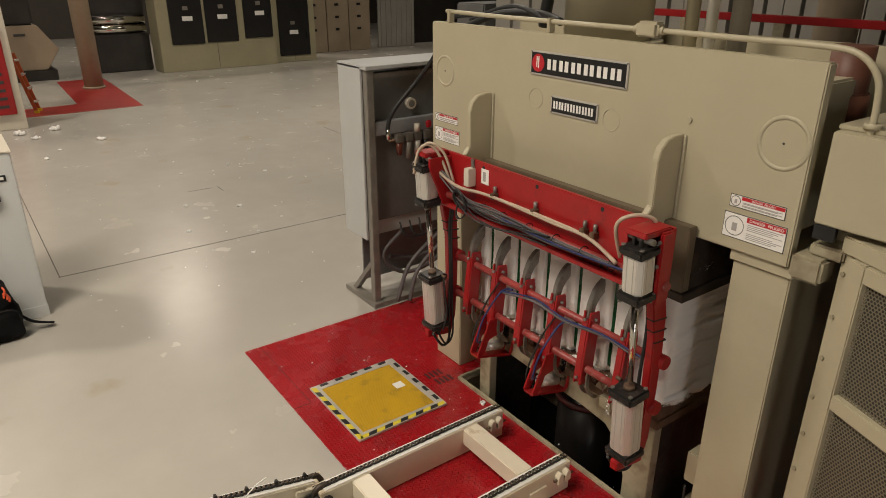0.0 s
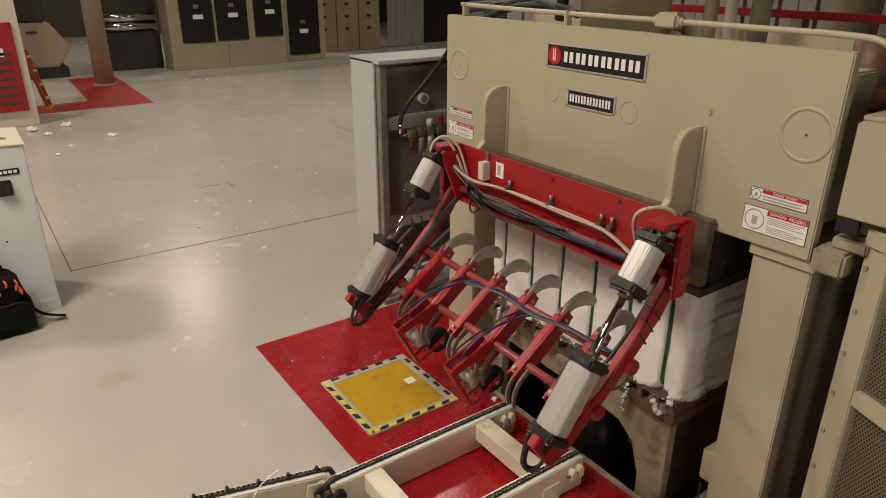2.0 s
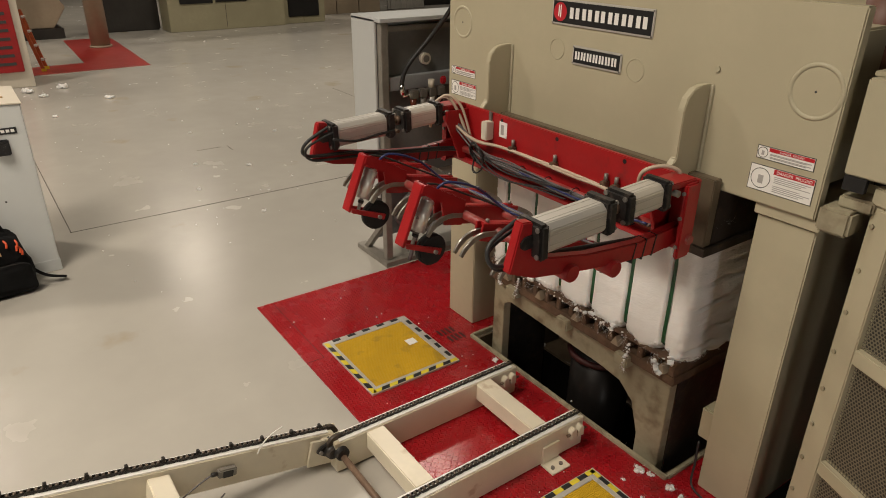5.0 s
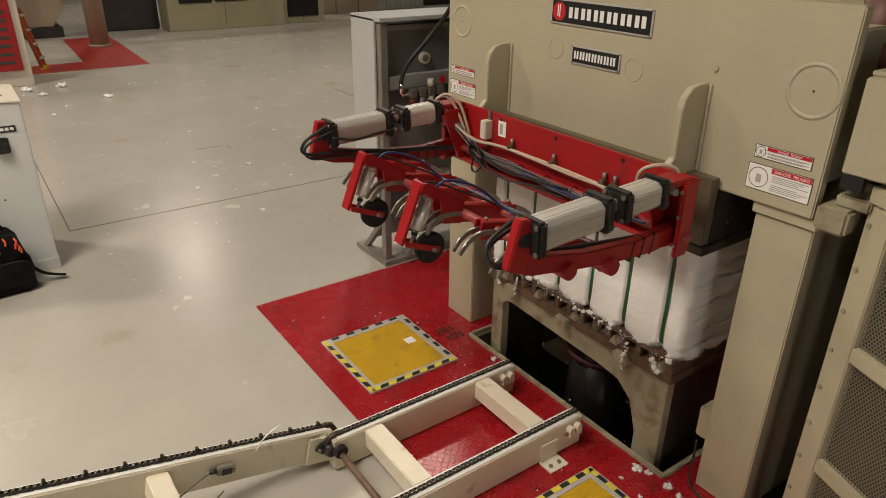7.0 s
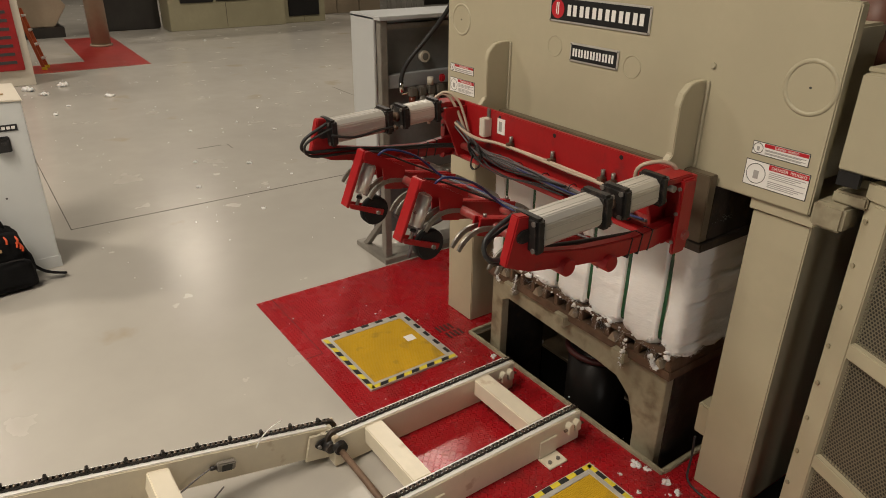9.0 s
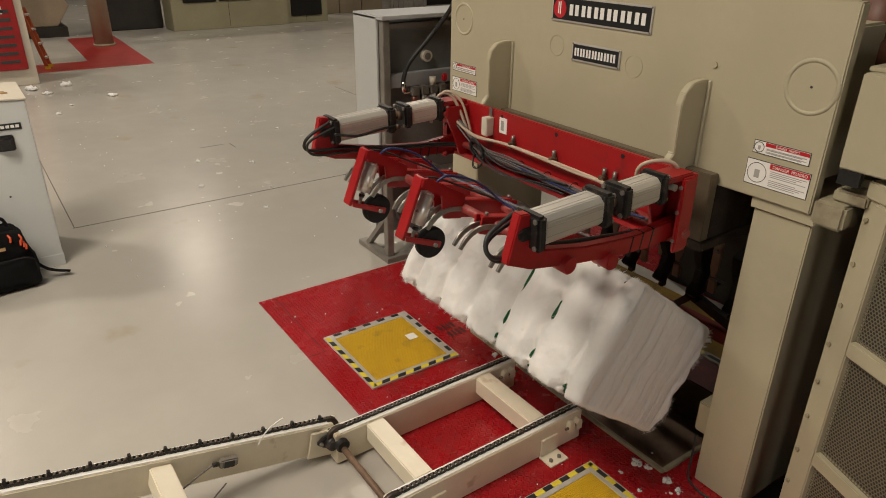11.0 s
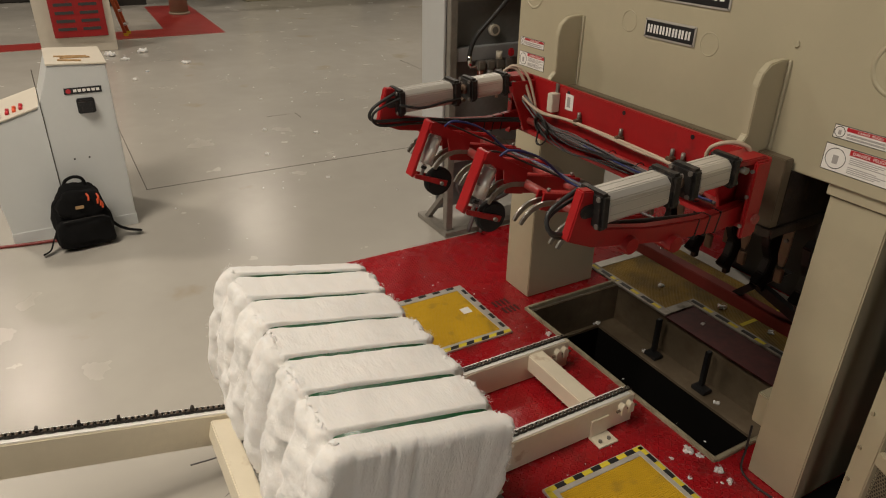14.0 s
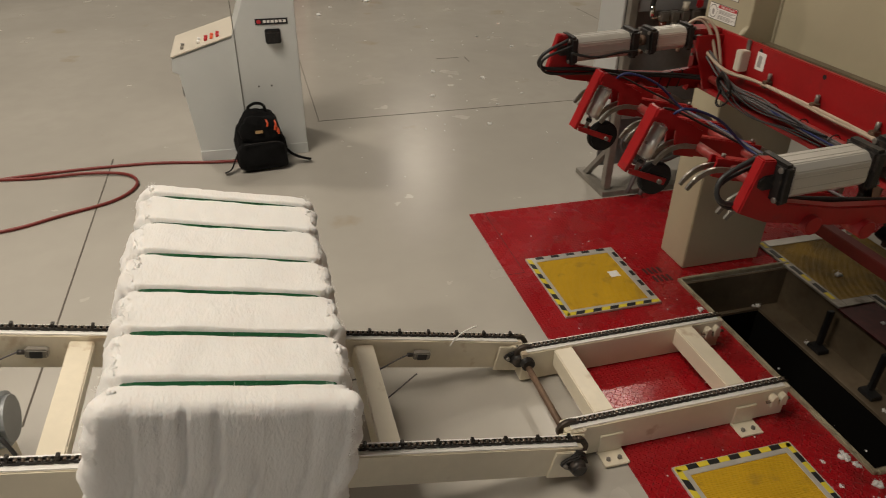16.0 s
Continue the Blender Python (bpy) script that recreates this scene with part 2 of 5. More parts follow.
def bx(x0, x1, y0, y1, z0, z1, bevel=0.0, bm=None, m=None, seg=2):
    own = bmesh.new()
    v = bmesh.ops.create_cube(own, size=1)["verts"]
    for p in v:
        p.co = Vector(((x0 + x1) / 2 + p.co.x * (x1 - x0), (y0 + y1) / 2 + p.co.y * (y1 - y0), (z0 + z1) / 2 + p.co.z * (z1 - z0)))
    if bevel:
        bmesh.ops.bevel(own, geom=own.edges[:], offset=bevel, segments=seg, affect="EDGES", clamp_overlap=True)
    if m is not None:
        bmesh.ops.transform(own, matrix=m, verts=own.verts)
    return join(bm, own)


def join(bm, own):
    if bm is None:
        return own
    me = bpy.data.meshes.new("tmp")
    own.to_mesh(me)
    own.free()
    bm.from_mesh(me)
    bpy.data.meshes.remove(me)
    return bm


def rod(p0, p1, r, seg=16, bm=None, r2=None, bevel=0.0):
    p0, p1 = Vector(p0), Vector(p1)
    own = bmesh.new()
    d = p1 - p0
    m = Matrix.Translation((p0 + p1) / 2) @ d.to_track_quat("Z", "Y").to_matrix().to_4x4()
    bmesh.ops.create_cone(own, cap_ends=True, segments=seg, radius1=r, radius2=r if r2 is None else r2, depth=d.length, matrix=m)
    for f in own.faces:
        f.smooth = len(f.verts) == 4
    if bevel:
        rim = [e for e in own.edges if any(len(f.verts) > 4 for f in e.link_faces)]
        bmesh.ops.bevel(own, geom=rim, offset=bevel, segments=2, affect="EDGES")
    return join(bm, own)


def prism(profile, axis, a, b, bevel=0.0, bm=None, m=None):
    """A flat outline drawn out along an axis. Outline pairs: axis x (y, z), y (x, z), z (x, y)."""
    own = bmesh.new()

    def at3(p, k):
        return {"x": (k, p[0], p[1]), "y": (p[0], k, p[1]), "z": (p[0], p[1], k)}[axis]
    lo = [own.verts.new(at3(p, a)) for p in profile]
    hi = [own.verts.new(at3(p, b)) for p in profile]
    own.faces.new(lo)
    own.faces.new(hi[::-1])
    for i in range(len(profile)):
        j = (i + 1) % len(profile)
        own.faces.new((lo[i], hi[i], hi[j], lo[j]))
    bmesh.ops.recalc_face_normals(own, faces=own.faces)
    if bevel:
        bmesh.ops.bevel(own, geom=own.edges[:], offset=bevel, segments=2, affect="EDGES", clamp_overlap=True)
    if m is not None:
        bmesh.ops.transform(own, matrix=m, verts=own.verts)
    return join(bm, own)


def smooth_line(pts, steps=6):
    pts = [Vector(p) for p in pts]
    out = []
    for i in range(len(pts) - 1):
        a, b, c, d = pts[max(i - 1, 0)], pts[i], pts[i + 1], pts[min(i + 2, len(pts) - 1)]
        for k in range(steps):
            t = k / steps
            out.append(0.5 * ((2 * b) + (c - a) * t + (2 * a - 5 * b + 4 * c - d) * t * t + (3 * b - a - 3 * c + d) * t ** 3))
    out.append(pts[-1])
    return out


def tube(pts, r, seg=8, steps=6, bm=None, flat=None):
    """A round hose, or with flat=(width, thickness, side) a strip, along a smooth line."""
    own = bmesh.new()
    line = smooth_line(pts, steps) if steps > 1 else [Vector(p) for p in pts]
    rings = []
    up = None
    for i, p in enumerate(line):
        d = (line[min(i + 1, len(line) - 1)] - line[max(i - 1, 0)]).normalized()
        if flat:
            side = Vector(flat[2])
            nrm = d.cross(side).normalized()
            w, t = flat[0] / 2, flat[1] / 2
            ring = [p + side * w * a + nrm * t * b for a, b in ((-1, -1), (1, -1), (1, 1), (-1, 1))]
        else:
            if up is None:
                up = d.orthogonal().normalized()
            up = (up - d * up.dot(d)).normalized()
            s = d.cross(up)
            ring = [p + (up * math.cos(a) + s * math.sin(a)) * r for a in (2 * math.pi * k / seg for k in range(seg))]
        rings.append([own.verts.new(q) for q in ring])
    for a, b in zip(rings, rings[1:]):
        for k in range(len(a)):
            f = own.faces.new((a[k], a[(k + 1) % len(a)], b[(k + 1) % len(a)], b[k]))
            f.smooth = not flat
    own.faces.new(rings[0][::-1])
    own.faces.new(rings[-1])
    return join(bm, own)


def ring(c, axis, r, t, seg=40, tseg=8, bm=None):
    """A round ring of radius r and section t about the unit axis."""
    a = Vector(axis)
    u = a.orthogonal().normalized()
    v = a.cross(u)
    own = bmesh.new()
    rows = []
    for i in range(seg):
        w = 2 * math.pi * i / seg
        o = u * math.cos(w) + v * math.sin(w)
        rows.append([own.verts.new(Vector(c) + o * (r + t * math.cos(q)) + a * t * math.sin(q)) for q in (2 * math.pi * k / tseg for k in range(tseg))])
    for i in range(seg):
        for k in range(tseg):
            own.faces.new((rows[i][k], rows[(i + 1) % seg][k], rows[(i + 1) % seg][(k + 1) % tseg], rows[i][(k + 1) % tseg])).smooth = True
    return join(bm, own)


def words(name, text, size, m, material, parent, align="CENTER"):
    c = bpy.data.curves.new(name, "FONT")
    c.body, c.size, c.align_x, c.align_y, c.extrude = text, size, align, "CENTER", 0.0004
    c.materials.append(material)
    ob = new(name, c)
    ob.parent = parent
    ob.matrix_basis = m
    return ob


def bolt(p, axis, r=0.012, h=0.01, bm=None):
    p = Vector(p)
    return rod(p, p + Vector(axis) * h, r, 6, bm)

# ---------- setting ----------
PIT = (-0.93, 0.73, -0.06, 0.80)


def sheet_with_hole(x0, x1, y0, y1, z0, z1, hole):
    bm = bmesh.new()
    hx0, hx1, hy0, hy1 = hole
    for a in ((x0, x1, y0, hy0), (x0, x1, hy1, y1), (x0, hx0, hy0, hy1), (hx1, x1, hy0, hy1)):
        bx(*a, z0, z1, 0, bm)
    bmesh.ops.remove_doubles(bm, verts=bm.verts, dist=1e-5)
    return bm


tagged(part("floor", sheet_with_hole(-30, 9, -13, 17, -0.25, 0, PIT), M["floor"]), "glossy light grey painted concrete floor with lint and stains", "floor", kind="structure")
for a in ((-4.536, -4.528, -2.11, 1.6), (-12, -4.53, -2.104, -2.096), (-4.0, -0.6, -4.034, -4.024), (-9.0, -4.5, 2.9, 2.908), (-6.5, -6.28, 0.08, 0.088), (-6.5, -6.494, -0.31, -0.0)):
    tagged(part("trim", bx(*a, 0.0, 0.0025), M["joint"]), "thin dark joint line in the concrete floor", "floor joint", kind="structure")

for nm, a in (("wall_west", (-30.3, -30, -13, 17)), ("wall_south", (-30, 9, -13.3, -13)), ("wall_north", (-30, 9, 17, 17.3))):
    tagged(part(nm, bx(*a, -0.25, 10.2), M["wall"]), "dim painted wall of the gin hall", "wall", kind="structure")
# opening, door frame and backdrop are unseen, added to house the east lamp
bm = bmesh.new()
for a in ((-13, -5.0, -0.25, 10.2), (-2.4, 17, -0.25, 10.2), (-5.0, -2.4, 3.1, 10.2), (-5.0, -2.4, -0.25, 0.0)):
    bx(9, 9.3, *a, 0, bm)
tagged(part("wall_east", bm, M["wall"]), "dim painted wall with an added unseen door opening", "wall", kind="structure")
door = thing("door_1", "unseen roller door frame added in the east wall", "door", kind="structure")
for ya in (-5.06, -2.4):
    part("jamb", bx(8.94, 9.0, ya, ya + 0.06, 0.0, 3.16, 0.004), M["beige_worn"], door)
part("door_roll", rod((8.8, -5.0, 3.36), (8.8, -2.4, 3.36), 0.2, 24), M["wall_metal"], door)
tagged(part("backdrop", bx(9.6, 9.62, -8, 2, -0.25, 6), M["door_glow"]), "glowing sheet added behind the unseen door", "backdrop", kind="structure")
tagged(part("ceiling", bx(-30.3, 9.3, -13.3, 17.3, 10.2, 10.4), M["ceiling"]), "dull brown ceiling of the gin hall", "ceiling", kind="structure")

# pit under the press
pit = thing("press_pit", "painted steel pit with a black ram opening below the press", "pit", kind="structure")
x0, x1, y0, y1 = PIT
part("pit_wall", bx(x0 + 0.003, x1 - 0.003, y1 - 0.02, y1 - 0.003, -0.30, -0.002), M["pit"], pit)
part("pit_wall", bx(x0 + 0.003, x0 + 0.02, y0 + 0.003, y1 - 0.02, -0.30, -0.002), M["pit"], pit)
part("pit_wall", bx(x1 - 0.02, x1 - 0.003, y0 + 0.003, y1 - 0.02, -0.30, -0.002), M["pit"], pit)
part("pit_wall", bx(x0 + 0.02, x1 - 0.02, y0 + 0.003, y0 + 0.02, -0.30, -0.002), M["pit"], pit)
part("pit_floor", sheet_with_hole(x0 + 0.003, x1 - 0.003, y0 + 0.003, y1 - 0.003, -0.32, -0.30, (-0.88, 0.68, 0.0, 0.6)), M["pit"], pit)
# shaft faces carry the opening's darkness in their colour
part("shaft", bx(-0.9, 0.7, -0.02, 0.62, -3.2, -3.1), M["shade_black"], pit)
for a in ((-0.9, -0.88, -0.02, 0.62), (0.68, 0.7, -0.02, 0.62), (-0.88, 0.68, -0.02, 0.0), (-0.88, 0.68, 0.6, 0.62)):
    part("shaft_wall", bx(*a, -3.1, -0.32), M["shade_black"], pit)
part("rim", bx(x0 - 0.02, x1 + 0.02, y0 - 0.026, y0 - 0.002, -0.03, 0.03, 0.004), M["beige_worn"], pit)
part("rim", bx(x0 - 0.026, x0 - 0.002, y0, y1, -0.03, 0.03, 0.004), M["beige_worn"], pit)
part("rim", bx(x1 + 0.002, x1 + 0.026, y0, y1, -0.03, 0.03, 0.004), M["beige_worn"], pit)
for gx in (-0.42, 0.02):
    part("stop_bar", bx(gx, gx + 0.03, 0.68, 0.72, -0.27, 0.0, 0.004), M["black"], pit)
    part("stop_foot", bx(gx - 0.02, gx + 0.09, 0.64, 0.72, -0.30, -0.27, 0.004), M["black"], pit)

# ---------- red tread plates and hatches ----------
tagged(part("pavement", sheet_with_hole(-2.19, 1.75, -1.18, 2.6, 0.0, 0.008, (x0 - 0.02, x1 + 0.02, y0 - 0.02, y1 + 0.02)), M["red_plate"]),
               "red painted steel tread plate round the press", "floor plate", kind="structure")
for a in ((-2.188, -1.3, -1.06, -1.056), (-1.3, -1.296, -1.18, -1.056)):
    tagged(part("trim", bx(*a, 0.008, 0.0095), M["vent_red"]), "seam between red floor plates", "plate seam", kind="structure")


def hatch(xa, xb, ya, yb, at_z=0.008, label="yellow ribbed hatch in an aluminium frame with hazard tape", full=False):
    h = thing("floor_hatch", label, "hatch", pose(xa, ya, at_z), "floor hatches")
    w, d, f = xb - xa, yb - ya, 0.062
    part("mat", bx(f, w - f, f, d - f, 0, 0.012), M["yellow"], h)
    for a in ((0, w, 0, f), (0, w, d - f, d), (0, f, f, d - f), (w - f, w, f, d - f)):
        part("frame_bar", bx(*a, 0, 0.016, 0.002), M["alu"], h)
    n = 11
    for side in range(4):
        ln = w if side < 2 else d
        for i in range(n):
            a, b = 0.012 + (ln - 0.024) * i / n, 0.012 + (ln - 0.024) * (i + 1) / n
            k = "tape_k" if i % 2 else "tape_y"
            if side == 1 and i % 2 == 0 and not full:
                k = "alu"
            if k == "alu":
                continue
            s = 0.018
            if side == 0:
                pr = [(a, 0.006), (b, 0.006), (b + s, 0.036), (a + s, 0.036)]
            elif side == 1:
                pr = [(a, d - 0.036), (b, d - 0.036), (b, d - 0.01), (a, d - 0.01)]
            elif side == 2:
                pr = [(0.006, a), (0.034, a), (0.034, b), (0.006, b)]
                if i % 2 == 0 and not full:
                    continue
            else:
                pr = [(w - 0.036, a + s), (w - 0.006, a), (w - 0.006, b), (w - 0.036, b + s)]
            pr = [(min(p[0], w - 0.004), min(p[1], d - 0.004)) for p in pr]
            part("tape", prism(pr, "z", 0.0162, 0.0175), M[k], h)
    return h


hatch(-1.44, -0.74, -1.0, -0.33)
tagged(part("paper_tag", bx(-1.15, -1.08, -0.51, -0.44, 0.0205, 0.0225), M["white"]), "small white paper tag lying on the yellow hatch", "tag")
hatch(0.474, 1.174, -1.0, -0.34, full=True)
tagged(part("paper_tag", bx(0.86, 0.93, -0.52, -0.45, 0.0205, 0.0225), M["white"]), "small white paper tag lying on the yellow hatch", "tag")
back = thing("back_hatch", "large yellow hatch behind the press with striped border", "hatch")
part("mat", prism([(-1.16, 0.815), (-0.47, 0.815), (-0.47, 1.1), (0.5, 1.1), (0.5, 1.62), (-1.16, 1.62)], "z", 0.008, 0.02), M["yellow_oily_shaded"], back)
part("paint_line", bx(-0.075, -0.045, 1.12, 1.615, 0.0202, 0.0215), M["tape_y"], back)
part("frame_bar", bx(-1.24, -0.4, 0.745, 0.815, 0.008, 0.024, 0.002), M["alu_dirty_shaded"], back)
part("frame_bar", bx(-1.24, -1.16, 0.815, 1.72, 0.008, 0.024, 0.002), M["alu"], back)
part("frame_bar", bx(-1.14, 0.7, 1.62, 1.76, 0.008, 0.024, 0.002), M["alu"], back)
for i in range(15):
    if i % 2:
        part("tape", bx(-1.22 + 0.11 * i, -1.22 + 0.11 * (i + 1), *((0.765, 0.795) if i < 7 else (1.05, 1.08)), 0.0242, 0.026), M["tape_k"], back)
    else:
        part("tape", bx(-1.22 + 0.11 * i, -1.2 + 0.11 * (i + 0.5), *((0.765, 0.795) if i < 7 else (1.05, 1.08)), 0.0242, 0.026), M["tape_y"], back)
part("red_insert", bx(-0.4, 0.5, 0.745, 1.03, 0.004, 0.012), M["vent_red"], back, "dark red recess")
part("frame_bar", bx(-0.47, 0.5, 1.03, 1.1, 0.008, 0.024, 0.002), M["alu_dirty_shaded"], back)
part("frame_bar", bx(-0.47, -0.4, 0.815, 1.03, 0.008, 0.024, 0.002), M["alu_dirty_shaded"], back)
for k in range(2):
    vent = thing("floor_vent", "dark slotted vent in the red plate", "vent", pose(-1.14 + 0.1 * k, -0.25 + 0.02 * k, 0.008), "floor vents")
    for i in range(4):
        part("slot", bx(0.0, 0.075, 0.035 * i, 0.035 * i + 0.02, 0, 0.0015), M["vent_red"], vent)

# ---------- press ----------
press = thing("bale_press", "beige painted steel bale press with a wide front head plate", "press")
part("head_plate", bx(-1.365, 1.112, 0.0, 0.055, 1.60, 2.405, 0.006), M["beige"], press)
part("head_core", bx(-1.26, 1.0, 0.055, 0.74, 1.66, 2.3, 0.01), M["beige"], press)
part("rear_plate", bx(-1.365, 1.112, 0.74, 0.795, 1.60, 2.405, 0.006), M["beige"], press)
for cx0, cx1 in ((-1.36, -1.075), (0.865, 1.122)):
    part("column", bx(cx0, cx1, 0.03, 0.64, 0.008, 1.55, 0.006), M["beige"], press)
    part("column_cap", bx(cx0 - 0.012, cx1 + 0.012, 0.016, 0.66, 1.55, 1.60, 0.004), M["beige"], press)
for wx, wz, wr in ((-1.225, 2.115, 0.088), (1.0, 2.09, 0.1)):
    part("weld_ring", ring((wx, 0.006, wz), (0, 1, 0), wr, 0.011, 64, 10), M["weld"], press)
    part("centre_mark", rod((wx, 0.001, wz), (wx, -0.0015, wz), 0.005, 10), M["ink"], press)
for wx, wz in ((-0.39, 2.065), (0.14, 2.035)):
    part("ground_mark", ring((wx, 0.0, wz), (0, 1, 0), 0.052, 0.0025), M["beige"], press)
part("lifting_stud", rod((0.575, 0.0, 2.11), (0.575, -0.008, 2.11), 0.012, 12), M["weld"], press)
for gx in (-0.785, 0.525):
    pr = [(0, 1.42), (-0.2, 1.42), (-0.2, 1.70), (-0.165, 1.74), (-0.165, 1.95), (-0.15, 2.0), (-0.11, 2.035), (-0.06, 2.045), (0, 2.045)]
    part("gusset", prism(pr, "x", gx, gx + 0.035, 0.004), M["beige"], press)
    bm = bmesh.new()
    for i in range(46):
        z = 1.64 + 0.4 * i / 46
        rod((gx + 0.035, -0.004, z), (gx + 0.05, -0.004, z + 0.006), 0.008, 6, bm)
    part("weld_bead", bm, M["weld"], press)
part("side_lug", bx(1.125, 1.25, -0.02, 0.1, 1.575, 1.68, 0.012), M["beige_worn"], press)
part("side_lug", bx(1.17, 1.3, 0.02, 0.14, 1.68, 1.73, 0.008), M["beige_worn"], press)
# platen body and lower edge set dark, standing in for shade there
part("upper_platen", bx(-0.9, 0.698, -0.01, 0.62, 1.34, 1.6, 0.003), M["dark_steel"], press)
# darker paint used on this edge to carry the head's shadow
part("platen_front", bx(-0.9, 0.7, -0.065, -0.012, 1.34, 1.66, 0.004), M["pit"], press, "olive platen edge in a colour darkened for shade")
part("platen_edge", bx(-0.905, 0.715, -0.07, 0.63, 1.295, 1.34, 0.004), M["dark_steel"], press)
for i in range(6):
    sx = -0.125 + (i - 2.5) * 0.245
    part("strap_guide", bx(sx + 0.04, sx + 0.075, 0.62, 0.66, 0.62, 1.33, 0.005), M["black"], press, "dark steel strap guide channel")
    part("guide_hook", prism([(0.56, 1.02), (0.6, 1.06), (0.69, 1.0), (0.7, 0.8), (0.66, 0.7), (0.6, 0.66), (0.55, 0.7), (0.6, 0.75), (0.62, 0.84), (0.58, 0.92)], "x", sx + 0.03, sx + 0.085, 0.006), M["black"], press)
    part("guide_cheek", prism([(sx + 0.13, 1.29), (sx + 0.13, 0.9), (sx + 0.145, 0.84), (sx + 0.175, 0.84), (sx + 0.185, 0.9), (sx + 0.185, 1.29)], "y", 0.6, 0.615, 0.003), M["dog_tan"], press, "worn tan guide cheek")
    part("guide_pad", bx(sx + 0.14, sx + 0.185, 0.595, 0.62, 0.74, 0.825, 0.004), M["dog_tan"], press)
    part("guide_bolt", bolt((sx + 0.16, 0.6, 1.0), (0, -1, 0), 0.012, 0.012), M["steel"], press)
# beam borrows the darker hose red in place of real shading
part("rear_beam", bx(-0.95, 0.86, 0.66, 0.74, 0.42, 0.5, 0.005), M["hose_red"], press, "red rear cross beam in a shade-darkened colour")
part("rear_brace", prism([(0.1, 0.5), (0.16, 0.5), (0.42, 0.78), (0.36, 0.78)], "y", 0.68, 0.72), M["black"], press)
part("rear_brace", prism([(0.86, 0.42), (0.86, 0.48), (0.2, 0.66), (0.2, 0.6)], "y", 0.68, 0.72), M["black"], press)
part("switch_box", bx(0.795, 0.865, 0.05, 0.16, 0.28, 0.46, 0.008), M["beige"], press)
part("switch_rocker", bx(0.79, 0.795, 0.08, 0.1, 0.33, 0.4, 0.001), M["white"], press)
part("switch_cable", tube([(0.83, 0.02, 0.28), (0.84, 0.01, 0.15), (0.86, -0.02, 0.04), (0.95, -0.05, 0.03), (1.06, -0.04, 0.028)], 0.006), M["cable"], press)


def plaque(name, label, xa, xb, za, zb, letters, logo):
    p = thing(name, label, "plaque", pose(0, -0.001, 0))
    part("border", bx(xa, xb, -0.006, 0, za, zb, 0.002), M["alu"], p)
    part("face", bx(xa + 0.01, xb - 0.01, -0.0075, -0.0062, za + 0.01, zb - 0.01), M["black"], p)
    h = zb - za
    cx = xa + 0.02
    if logo:
        part("disc", rod((xa + 0.062, -0.0076, (za + zb) / 2), (xa + 0.062, -0.0088, (za + zb) / 2), 0.046, 32), M["sticker_red"], p)
        part("bar", bx(xa + 0.05, xa + 0.057, -0.0096, -0.009, za + 0.04, zb - 0.03), M["white"], p)
        part("bar", bx(xa + 0.063, xa + 0.07, -0.0096, -0.009, za + 0.036, zb - 0.028), M["white"], p)
        cx = xa + 0.125
    w = (xb - 0.022 - cx) / letters
    for i in range(letters):
        a = cx + w * i
        for k in (0.08, 0.54):
            part("letter_bar", bx(a + w * k, a + w * (k + 0.29), -0.009, -0.0077, za + h * 0.29, zb - h * 0.29), M["white"], p)
    for sx, sz in ((xa + 0.007, za + 0.007), (xb - 0.007, za + 0.007), (xa + 0.007, zb - 0.007), (xb - 0.007, zb - 0.007)):
        part("rivet", rod((sx, -0.006, sz), (sx, -0.009, sz), 0.004, 8), M["steel"], p)
    return p


plaque("maker_plaque", "black maker's plaque with red disc and white bars", -0.44, 0.22, 2.19, 2.316, 6, True)
plaque("model_plaque", "small black model plaque with white bars", -0.27, 0.058, 2.006, 2.1, 7, False)


def danger(xa, xb, za, zb, tall, scale=1.0):
    """A warning sticker on the head plate."""
    p = thing("danger_sticker", "white and red bilingual danger sticker on the press", "sticker", pose(0, -0.001, 0), "danger stickers")
    part("border", bx(xa, xb, -0.001, 0, za, zb), M["ink"], p)
    part("sheet", bx(xa + 0.003, xb - 0.003, -0.002, -0.0012, za + 0.003, zb - 0.003), M["white"], p)
    h = zb - za
    ic = h * 0.95
    zc = (za + zb) / 2
    part("pictogram", ring((xa + ic * 0.5, -0.0022, zc), (0, 1, 0), h * 0.38, 0.0014, 32, 6), M["ink"], p)
    part("pictogram_mark", bx(xa + ic * 0.4, xa + ic * 0.62, -0.0028, -0.0022, zc - h * 0.2, zc + h * 0.12), M["ink_grey"], p)
    hb = h * (0.2 if tall else 0.27)
    part("header", bx(xa + ic, xb - 0.004, -0.003, -0.0022, zb - hb - 0.004, zb - 0.004), M["sticker_red"], p)
    m = Matrix.Translation(((xa + ic + xb) / 2, -0.0034, zb - hb / 2 - 0.005)) @ pose(0, 0, 0, 90, 0, 0)
    words("header_words", "DANGER  PELIGRO", hb * 0.8, m, M["white"], p)
    rows = 9 if tall else 5
    for i in range(rows):
        z = zb - hb - 0.012 - (h - hb - 0.02) * i / rows
        if i == rows // 2:
            continue
        part("text_bar", bx(xa + ic + 0.006, xb - 0.012 - 0.02 * ((i * 7) % 3), -0.0028, -0.0022, z - 0.003, z), M["ink_grey"], p)


danger(0.822, 1.065, 1.79, 1.845, False)
danger(0.808, 1.085, 1.655, 1.765, True)
danger(-1.332, -1.085, 1.79, 1.841, False)
danger(-1.332, -1.07, 1.66, 1.752, True)

# black sheet added in the gap to cut light bounced onto the column
tray = thing("drip_tray", "black sheet added to darken the gap between the press column and the guard", "tray")
